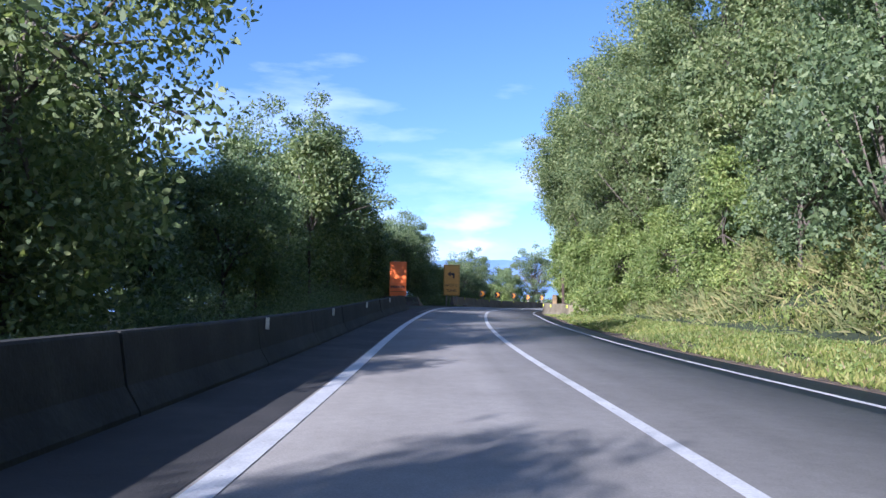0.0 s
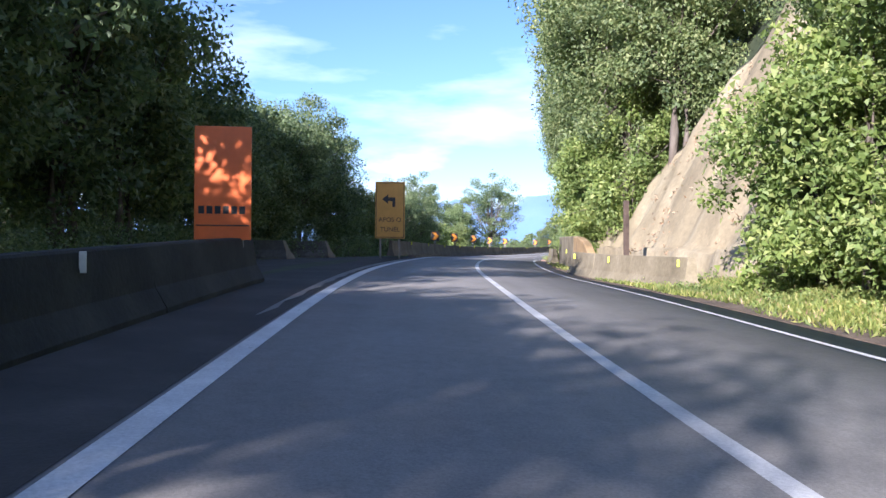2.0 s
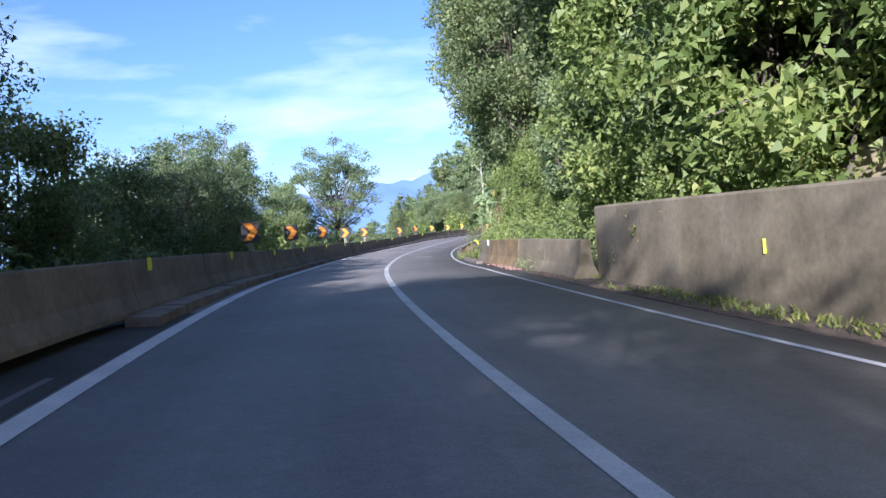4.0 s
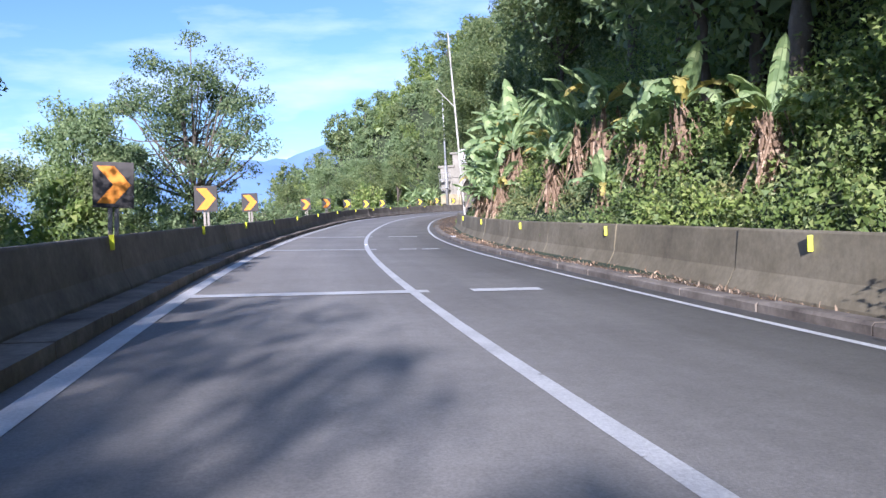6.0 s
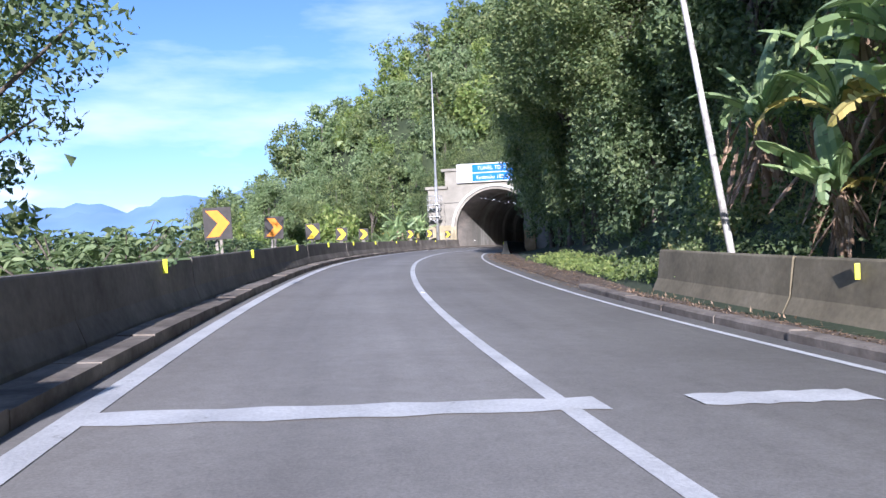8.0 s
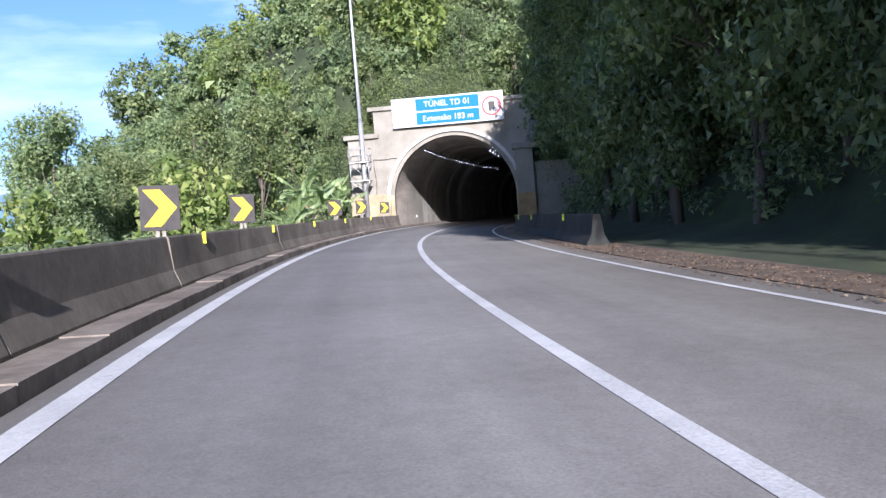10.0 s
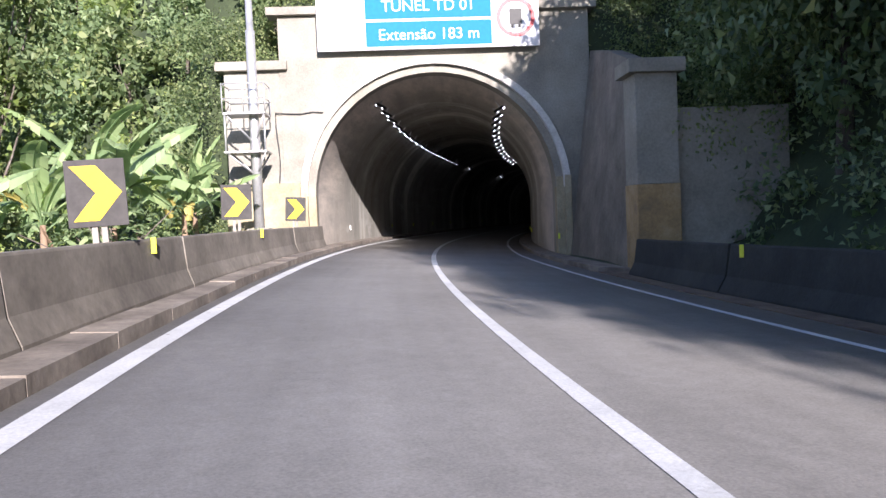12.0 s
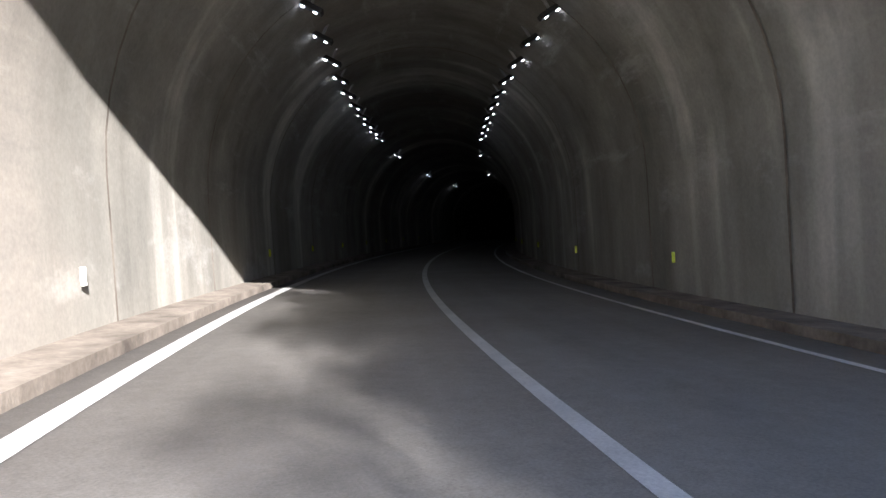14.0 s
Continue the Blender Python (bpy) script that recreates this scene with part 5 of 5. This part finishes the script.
# the first three stand out of view, added to shade the slope beyond
for s, l, sc in ((33, 14.2, 0.8), (39.5, 15.0, 0.85), (45.5, 16.5, 0.8), (72, 12.2, 0.72), (75.5, 11.5, 0.62), (80.5, 12.8, 0.62), (131, 12.8, 0.85), (137.5, 10.6, 0.82), (144.5, 10.8, 0.82), (151.5, 12.2, 0.8), (165, 14.4, 0.8), (104, 13.4, 1.0), (108.5, 11.8, 1.05), (114, 11.5, 1.0), (119.5, 11.6, 1.0), (126, 12.6, 0.9), (78, 14.5, 0.85), (68, 15.0, 0.8), (158, 13.4, 0.8), (173.5, 13.6, 0.8)):
    plant("over", s, l, sc, sink=0.6, group="trees hanging over the road")
for s, l, sc in ((203, 12.6, 0.82), (209, 12.8, 0.82), (221, 13.0, 0.8), (229.5, 12.6, 0.8), (237, 12.8, 0.75)):
    plant("over", s, l, sc, sink=0.6, group="trees hanging over the road")
for s, l, sc in ((199, 13.5, 0.95), (204, 13.3, 1.05), (209.5, 12.9, 1.1), (215, 13.2, 1.05), (220, 14.0, 0.95)):
    plant("over", s, l, sc, sink=0.6, squash=0.68, group="trees hanging over the road")
for k in range(20):
    s, l = float(r.uniform(262.5, 269)), float(-7.0 + 20 * k / 19)
    plant(("far_a", "far_b", "slope_c", "far_b")[int(r.integers(4))], s, l, float(r.uniform(0.55, 0.85)), up=9.2 + 1.1 * max(s - 263.4, 0) - 2.2 * (l < -3.5), group="trees over the portal")


def carpet(name, label, s0, s1, d0, d1, density, material, per, lo, hi, rad, seed, lift=(0.0, 1.0), l_fix=None, skip=None):
    """Undergrowth of many leafy clumps over the ground."""
    r = np.random.default_rng(seed)
    n = int((s1 - s0) * (d1 - d0) * density)
    s = r.uniform(s0, s1, n)
    d = r.uniform(d0, d1, n)
    l = (np.interp(s, [-60, 70, 82, 90, 108, 122, 186, 192, 236, 250, 254], [11.0, 11.0, 11.3, 11.6, 10.8, 9.3, 9.3, 11.6, 12.2, 11.2, 9.7]) if l_fix is None else l_fix) + d
    if skip is not None:
        ok = ~skip(s, l)
        s, l = s[ok], l[ok]
    c = WA(s, l, terrain(s, l) + r.uniform(lift[0], lift[1], len(s)))
    at, size, out = clump_leaves(c, r.uniform(rad[0], rad[1], len(s)), per * 1.45, lo * 0.85, hi * 0.85, r)
    out = out + np.array([-0.5, -0.3, 0.2])
    tagged(part(name, leaves(name, at, size, out, ratio=0.6, r=r, tri=True, shell=True), material), label, "undergrowth", kind="stuff")


on_rock = lambda s, l: (s > 84.5) & (s < 115) & (l - 10.6 < np.interp(s, [83.5, 88, 94, 99, 104, 110, 116], [5.5, 8.0, 8.6, 5.2, 3.0, 1.2, 0.2]))
carpet("undergrowth", "leafy creepers over the sunlit bank", 34, 86, 0.3, 6.0, 2.6, M_LEAF_SUN, 42, 0.07, 0.18, (0.3, 0.7), 51, (0.2, 1.0), skip=on_rock)
carpet("undergrowth", "dense green creepers covering the uphill slope", 24, 120, 3.0, 11.5, 1.6, M_LEAF, 42, 0.13, 0.28, (0.5, 1.1), 52, (0.2, 1.6), skip=on_rock)
carpet("undergrowth", "sunlit leafy creepers behind the barrier", 112, 190, 0.85, 7.5, 2.8, M_LEAF_SUN, 54, 0.085, 0.21, (0.35, 0.85), 53, (0.1, 1.4), skip=lambda s, l: on_rock(s, l) | (s > 168) & (s < 184) & (l < 11.2) | (s > 156) & (s < 163) & (l < 10.8))
carpet("undergrowth", "dense green creepers on the forest slope", 112, 262, 3.0, 12, 1.3, M_LEAF, 42, 0.13, 0.28, (0.5, 1.1), 54, (0.3, 2.0), skip=on_rock)
carpet("undergrowth", "dark creepers hanging over the shaded bank", 188, 250, 0.0, 6.0, 2.6, M_LEAF_DARK, 32, 0.14, 0.32, (0.4, 0.9), 55, (0.1, 1.6))
carpet("undergrowth", "dark leafy thicket behind the barrier and lay-by", 30, 118, -12.5, -5.6, 1.5, M_LEAF_DARK, 24, 0.16, 0.32, (0.5, 1.0), 57, (0.0, 3.6), l_fix=0.0, skip=lambda s, l: (s > 76) & (s < 102) & (l > -7.6))
carpet("undergrowth", "leafy canopy of small trees over the spur", 264.5, 330, -64, 34, 0.62, M_LEAF_PALE, 18, 0.4, 0.75, (0.9, 1.8), 58, (0.3, 3.0), l_fix=0.0)
carpet("undergrowth", "leafy creepers hanging behind the parapet", 264.6, 273, -9, 15, 2.4, M_LEAF_PALE, 30, 0.2, 0.42, (0.5, 1.0), 59, (0.2, 1.2), l_fix=0.0)
carpet("undergrowth", "sunlit leafy thicket beside the tunnel mouth", 250, 265, -17, -6.6, 1.6, M_LEAF_SUN, 30, 0.12, 0.3, (0.5, 1.0), 60, (2.0, 9.5), l_fix=0.0)
carpet("far_woods", "far wooded mountainside of countless tree crowns", -40, 300, 22, 110, 0.06, M_LEAF, 26, 0.9, 1.7, (1.6, 3.2), 67, (1.0, 5.0), l_fix=0.0)
carpet("far_woods", "far wooded valley side of countless tree crowns", -40, 300, -120, -24, 0.06, M_LEAF_PALE, 26, 0.9, 1.7, (1.6, 3.2), 68, (1.0, 4.0), l_fix=0.0)
carpet("ground_cover", "bright green low leaves beside the road", 186, 206, 8.9, 10.7, 9.0, M_LEAF_SUN, 22, 0.06, 0.14, (0.12, 0.26), 56, (0.02, 0.22), l_fix=0.0)


def portal_creepers():
    """Leafy creepers over the earth round the headwall."""
    r = np.random.default_rng(69)
    sets = []
    for n, x, y, z in ((260, (-6.4, 6.6), (0.9, 4.5), None), (150, (6.9, 14), (-0.8, 0.2), (3.0, 11.0)), (110, (-10.2, -8.4), (0.0, 1.4), (-1.0, 9.5)), (60, (-8.3, -6.1), (0.9, 2.2), (7.5, 9.8)), (70, (6.4, 9.0), (0.3, 2.0), (8.2, 12.5)), (60, (6.0, 8.8), (-11.0, -9.6), (3.0, 5.4))):
        X, Y = r.uniform(*x, n), r.uniform(*y, n)
        Z = 9.5 + (Y - 0.7) * 1.07 + r.uniform(0, 0.6, n) if z is None else r.uniform(*z, n)
        sets.append(np.stack([X, Y, Z], -1))
    c = np.concatenate(sets)
    M = np.array(PORTAL)
    c = c @ M[:3, :3].T + M[:3, 3]
    at, size, out = clump_leaves(c, r.uniform(0.5, 0.9, len(c)), 84, 0.07, 0.17, r)
    tagged(part("undergrowth", leaves("undergrowth", at, size, out, ratio=0.6, r=r, tri=True, shell=True), M_LEAF), "green creepers crowding round the tunnel headwall", "undergrowth", kind="stuff")


portal_creepers()


def turf(name, label, s0, s1, l0, l1, n, material, lo, hi, seed, ratio=0.3, lean=0.4, droop=0.0):
    r = np.random.default_rng(seed)
    s, l = r.uniform(s0, s1, n), l0 + (l1 - l0) * r.uniform(0, 1, n) ** 0.8
    keep = np.sin(s * 0.9 + 2 * np.sin(l * 1.7)) + np.sin(l * 2.3 + s * 0.31) + r.normal(size=n) * 0.6 > -0.9 * (l - l0)
    s, l = s[keep], l[keep]
    at = WA(s, l, np.maximum(terrain(s, l), 0.0) + 0.01)
    out = np.tile(np.array([0.0, 0.0, 1.6]), (len(s), 1)) + r.normal(size=(len(s), 3)) * lean
    tagged(part(name, leaves(name, at, r.uniform(lo, hi, len(s)), out, droop, 0.1, ratio, r, False, True), material), label, "grass", kind="stuff")


turf("verge_grass", "tufted yellow-green grass and weeds on the verge", 20, 88, 7.8, 11.6, 120000, M_GRASS, 0.06, 0.2, 61, 0.26)
turf("tall_grass", "tall half-dry grass on the sunlit bank", 12, 86, 11.0, 14.2, 80000, M_REED, 0.25, 0.75, 64, 0.032, 0.9, 0.6)
turf("verge_grass", "dry straw among the verge weeds", 20, 88, 7.8, 11.8, 7000, M_DEAD, 0.06, 0.2, 65, 0.12)
carpet("ground_cover", "low broad weed leaves among the verge grass", 40, 90, 8.3, 11.2, 2.4, M_LEAF_SUN, 16, 0.06, 0.13, (0.12, 0.3), 70, (0.02, 0.2), l_fix=0.0)
turf("verge_grass", "thin weeds at the foot of the barrier", 86, 118, 7.75, 8.6, 3000, M_GRASS, 0.06, 0.18, 62)
turf("verge_grass", "thin dry weeds behind the kerb", 118, 186, 7.6, 8.5, 2200, M_DEAD, 0.05, 0.14, 63)


_r = np.random.default_rng(66)
_s, _v = _r.uniform(86, 103, 260), _r.uniform(0.04, 0.95, 260)
_l = np.interp(_s, [83.5, 86, 116], [11.5, 10.9, 10.2]) + _v * np.interp(_s, [83.5, 88, 94, 99, 104, 110, 116], [5.5, 8.0, 8.6, 5.2, 3.0, 1.2, 0.2])
_own = np.repeat(np.arange(260), 5)
_p = WA(_s, _l, terrain(_s, _l) + 0.85)[_own] + _r.normal(size=(1300, 3)) * 0.05
tagged(part("rock_weeds", leaves("rock_weeds", _p, _r.uniform(0.08, 0.24, 1300), np.tile(np.array([-0.6, -0.3, 0.3]), (1300, 1)), 0.5, 0.3, 0.3, _r), M_DEAD), "small dry weeds rooted in the rock face", "weeds", kind="stuff")


def litter(s0, s1, l0, l1, n, seed):
    r = np.random.default_rng(seed)
    s, l = r.uniform(s0, s1, n), r.uniform(l0, l1, n)
    at = WA(s, l, np.full(n, 0.035))
    turn = r.uniform(0, 6.28, n)
    flat = np.stack([np.cos(turn), np.sin(turn), np.zeros(n)], -1) * 6.0
    tagged(part("leaf_litter", leaves("leaf_litter", at, r.uniform(0.03, 0.08, n), flat, 0.0, 9.0, 0.6, r), M_DEAD), "brown fallen leaves on the roadside soil", "leaf litter", kind="stuff")


litter(131, 186, 7.62, 8.5, 6500, 71)
litter(186, 225, 7.2, 8.9, 5200, 72)

# bush growing through the gap of the barrier
for s, l, sc in ((139.2, 8.2, 0.85), (139.9, 8.6, 1.05), (140.2, 8.1, 0.6), (123.0, 8.9, 0.85), (121.5, 8.5, 0.7)):
    plant("bush_y", s, l, sc, up=0.0, group="bushes at the barrier")


# ---------------------------------------------------------------- banana plants
def banana_leaf(length, width, bend, seed, tatter=0.0, stalk=0.16):
    """A leaf with a midrib; its blade is torn into strips along the veins, each hanging in its own way."""
    r = np.random.default_rng(seed)
    bm = bmesh.new()
    n = 20
    mid, half = [], []
    for k in range(n + 1):
        t = k / n
        b = max(0.0, (t - stalk) / (1 - stalk))
        half.append(0.025 if t <= stalk else 0.5 * width * math.sin(math.pi * min(1, 0.10 + b * 0.9)) ** 0.45 * (0.3 if k == n else 1))
        ang = math.radians(70 - bend * t ** 1.3)
        c = Vector((0, 0, 0)) if k == 0 else c + Vector((math.cos(ang), 0, math.sin(ang))) * length / n
        mid.append(c)
    for side in (-1, 1):
        hang = r.uniform(0.1, 0.3)
        k = 0
        while k < n:
            m = min(n, k + int(r.integers(1, 4)))
            gap = 0.0 if mid[k].length < stalk * length else tatter * r.uniform(0.1, 0.5) * length / n
            hang = min(max(hang + r.normal() * (0.12 + 0.5 * tatter), -0.35), 0.8)
            rows = []
            for q in range(k, m + 1):
                way = (mid[min(q + 1, n)] - mid[max(q - 1, 0)]).normalized()
                w = half[q] * (1 - 0.3 * tatter * r.uniform())
                edge = mid[q] + Vector((0, side * w * 0.96, 0)) - Vector((0, 0, 1)) * w * hang + way * (gap if q == k else -gap if q == m else 0.0)
                fold = mid[q] + Vector((0, side * w * 0.5, w * (0.16 - 0.2 * hang))) + way * (0.4 * gap if q == k else -0.4 * gap if q == m else 0.0)
                rows.append([bm.verts.new(mid[q]), bm.verts.new(fold), bm.verts.new(edge)])
            for a, b in zip(rows, rows[1:]):
                for i in (0, 1):
                    bm.faces.new((a[i], a[i + 1], b[i + 1], b[i]))
            k = m
    tube(bm, [mid[k] - Vector((0, 0, 0.012)) for k in range(0, n + 1, 2)], [0.028 * (1 - 0.85 * k / n) for k in range(0, n + 1, 2)], 5)
    me = bpy.data.meshes.new("leaf")
    bm.to_mesh(me)
    bm.free()
    return me


B_LEAF = [banana_leaf(2.5, 0.56, 85, 1, 0.25), banana_leaf(2.4, 0.52, 120, 2, 0.6), banana_leaf(2.6, 0.58, 40, 3, 0.15), banana_leaf(2.2, 0.5, 150, 4, 0.8), banana_leaf(2.1, 0.46, 135, 8, 0.7)]
B_DEAD = [banana_leaf(2.3, 0.26, 16, 5, 0.8, 0.05), banana_leaf(1.9, 0.2, 8, 6, 0.8, 0.05), banana_leaf(2.1, 0.17, 26, 7, 0.9, 0.05)]
for me in B_LEAF[:4]:
    me.materials.append(M_BANANA)
B_LEAF[4].materials.append(M_YELLOWED)
for me in B_DEAD:
    me.materials.append(M_DEAD)
_bm = bmesh.new()
tube(_bm, [(0, 0, -0.5), (0.03, 0, 0.7), (0.05, 0.03, 1.4), (0.05, 0.05, 2.2)], [0.14, 0.12, 0.10, 0.06], 9)
B_STEM = bpy.data.meshes.new("stem")
_bm.to_mesh(B_STEM)
_bm.free()
B_STEM.materials.append(M_DEAD)


def banana(p, scale, seed, dead=3):
    r = np.random.default_rng(seed)
    root = thing("banana_plant", "banana plant with broad arching leaves and withered ones hanging" if dead else "young banana plant with broad upright leaves", "banana plant", "banana plants on the bank",
                 at=Matrix.Translation(p) @ Matrix.Diagonal((scale, scale, scale, 1)))
    ob = new("stem", B_STEM)
    ob.parent = root
    n = int(r.integers(9, 13))
    for k in range(n):
        ob = new("leaf", B_LEAF[(0, 1, 2, 3, 0, 1, 3, 2, 4)[int(r.integers(9))]])
        ob.parent = root
        ob.matrix_local = Matrix.Translation((0.05, 0.05, 2.0 + 0.2 * r.uniform())) @ pose(0, 0, 0, r.uniform(-20, 20), r.uniform(-28, 26), 360 * k / n + r.uniform(-25, 25)) @ Matrix.Scale(float(r.uniform(0.75, 1.1)), 4)
    for k in range(dead):
        ob = tagged(new("dead_leaf", B_DEAD[int(r.integers(3))]), "withered brown hanging leaf")
        ob.parent = root
        ob.matrix_local = Matrix.Translation((0.05 + r.normal() * 0.24, 0.05 + r.normal() * 0.24, r.uniform(1.2, 2.3))) @ pose(0, 0, 0, r.uniform(-25, 25), r.uniform(112, 158), r.uniform(0, 360)) @ Matrix.Scale(float(r.uniform(0.5, 0.95)), 4)


for k, (s, l, sc) in enumerate(((171.4, 10.6, 1.1), (173.0, 10.9, 1.2), (174.0, 11.4, 1.2), (175.6, 10.0, 0.9), (170.4, 9.8, 0.7), (177.4, 10.4, 1.0), (172.2, 9.9, 0.9), (179.8, 10.8, 1.1), (174.5, 10.2, 0.95), (171.2, 9.6, 0.55), (176.5, 10.8, 1.1), (178.5, 10.0, 0.8), (181.0, 10.4, 0.85), (173.6, 9.6, 0.6), (176.0, 9.6, 0.7),
                                (160.0, 10.6, 1.05), (161.4, 10.1, 0.8), (158.2, 10.9, 1.0), (163.6, 10.8, 0.85), (155.5, 9.8, 0.5), (154.4, 10.6, 0.65), (152.0, 10.6, 0.9), (148.0, 10.4, 0.7), (178.8, 11.4, 1.3), (184.0, 10.6, 0.9), (182.0, 11.4, 1.25), (180.0, 9.7, 0.6))):
    banana(TW(s, l, 0.1), sc, 80 + k, 34 if k % 2 == 0 else 20)
for k, (s, l, sc) in enumerate(((249, -4.2, 1.2), (251.5, -5.4, 1.35), (246.5, -4.6, 0.9), (254, -4.0, 1.0), (240, -3.4, 0.7), (257, -4.6, 1.1))):
    banana(W(s, l, -0.8), sc, 120 + k, 0 if k % 2 else 1)

carpet("ground_cover", "matted green creepers on the bank behind the barrier", 116, 190, 9.1, 12.6, 7.5, M_LEAF, 34, 0.07, 0.17, (0.2, 0.42), 71, (0.0, 0.3), l_fix=0.0)
carpet("ground_cover", "sunlit yellow-green leaves on the bank behind the barrier", 116, 156, 9.2, 12.8, 5.0, M_LEAF_SUN, 40, 0.08, 0.2, (0.25, 0.55), 73, (0.1, 1.0), l_fix=0.0)
carpet("ground_cover", "half-dry brush on the bank behind the barrier", 140, 190, 10.0, 12.0, 2.0, M_REED, 46, 0.06, 0.2, (0.2, 0.45), 72, (0.1, 0.5), l_fix=0.0)
carpet("ground_cover", "low green ferns among the banana stems", 138, 186, 9.75, 11.4, 3.0, M_LEAF, 26, 0.08, 0.2, (0.2, 0.42), 70, (0.05, 0.75), l_fix=0.0)

bm = bmesh.new()
box(bm, -0.11, 0.11, -0.07, 0.07, 0.0, 0.03, 0.012)
scrap = part("paper_scrap", bm, M_WHITE)
scrap.matrix_world = Matrix.Translation(W(170.2, 7.5, 0.135)) @ pose(0, 0, 0, 4, -6, 25)
tagged(scrap, "crumpled white paper scrap lying on the kerb", "litter")

# rubble at the foot of the stained wall
r = np.random.default_rng(91)
for k in range(70):
    bm = bmesh.new()
    bmesh.ops.create_icosphere(bm, subdivisions=1, radius=float(r.uniform(0.02, 0.06)))
    for v in bm.verts:
        v.co *= float(r.uniform(0.5, 1.35))
    ob = part("rubble", bm, M_STONE)
    ob.matrix_world = Matrix.Translation(W(float(r.uniform(122.5, 128.5)), 7.72 - 0.3 * float(r.uniform()) ** 1.6, 0.035)) @ pose(0, 0, 0, 0, 0, float(r.uniform(0, 180))) @ Matrix.Diagonal((1.3, 1.0, 0.75, 1))
    tagged(ob, "broken piece of reddish brick on the soil", "rubble", "rubble by the stained wall")

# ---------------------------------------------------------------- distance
# aerial haze is put in as blue base colour and a weak glow
m_far, n_, l_, b_ = mat("haze_blue_mountains", 1.0)
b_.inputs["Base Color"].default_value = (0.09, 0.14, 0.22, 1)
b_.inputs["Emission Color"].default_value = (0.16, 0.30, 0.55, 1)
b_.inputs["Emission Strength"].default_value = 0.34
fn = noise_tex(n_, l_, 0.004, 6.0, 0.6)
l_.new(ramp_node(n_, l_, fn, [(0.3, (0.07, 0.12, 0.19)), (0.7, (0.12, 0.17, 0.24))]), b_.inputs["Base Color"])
for dist, hgt, seed in ((2300, 1.0, 1), (3300, 1.2, 2)):
    az = np.radians(np.arange(-75, 100, 0.75))
    k = np.arange(len(az))
    top = hgt * dist * (0.043 + 0.014 * np.sin(az * 9 + seed) + 0.011 * np.sin(az * 23 + 2 * seed) + 0.004 * np.sin(az * 61 + seed))
    rows = []
    for t, f in ((0.0, -90.0), (0.35, 0.45), (0.7, 0.8), (1.0, 1.0)):
        rr = dist * (0.86 + 0.14 * t)
        zz = np.full(len(az), f) if f < 0 else top * f + 6 * np.sin(az * 140 * (1 + t))
        rows.append(np.stack([-np.sin(az) * rr, np.cos(az) * rr + 100, zz], -1))
    V = np.concatenate(rows)
    n = len(az)
    F = np.concatenate([np.stack([k[:-1] + j * n, k[1:] + j * n, k[1:] + (j + 1) * n, k[:-1] + (j + 1) * n], -1) for j in range(3)])
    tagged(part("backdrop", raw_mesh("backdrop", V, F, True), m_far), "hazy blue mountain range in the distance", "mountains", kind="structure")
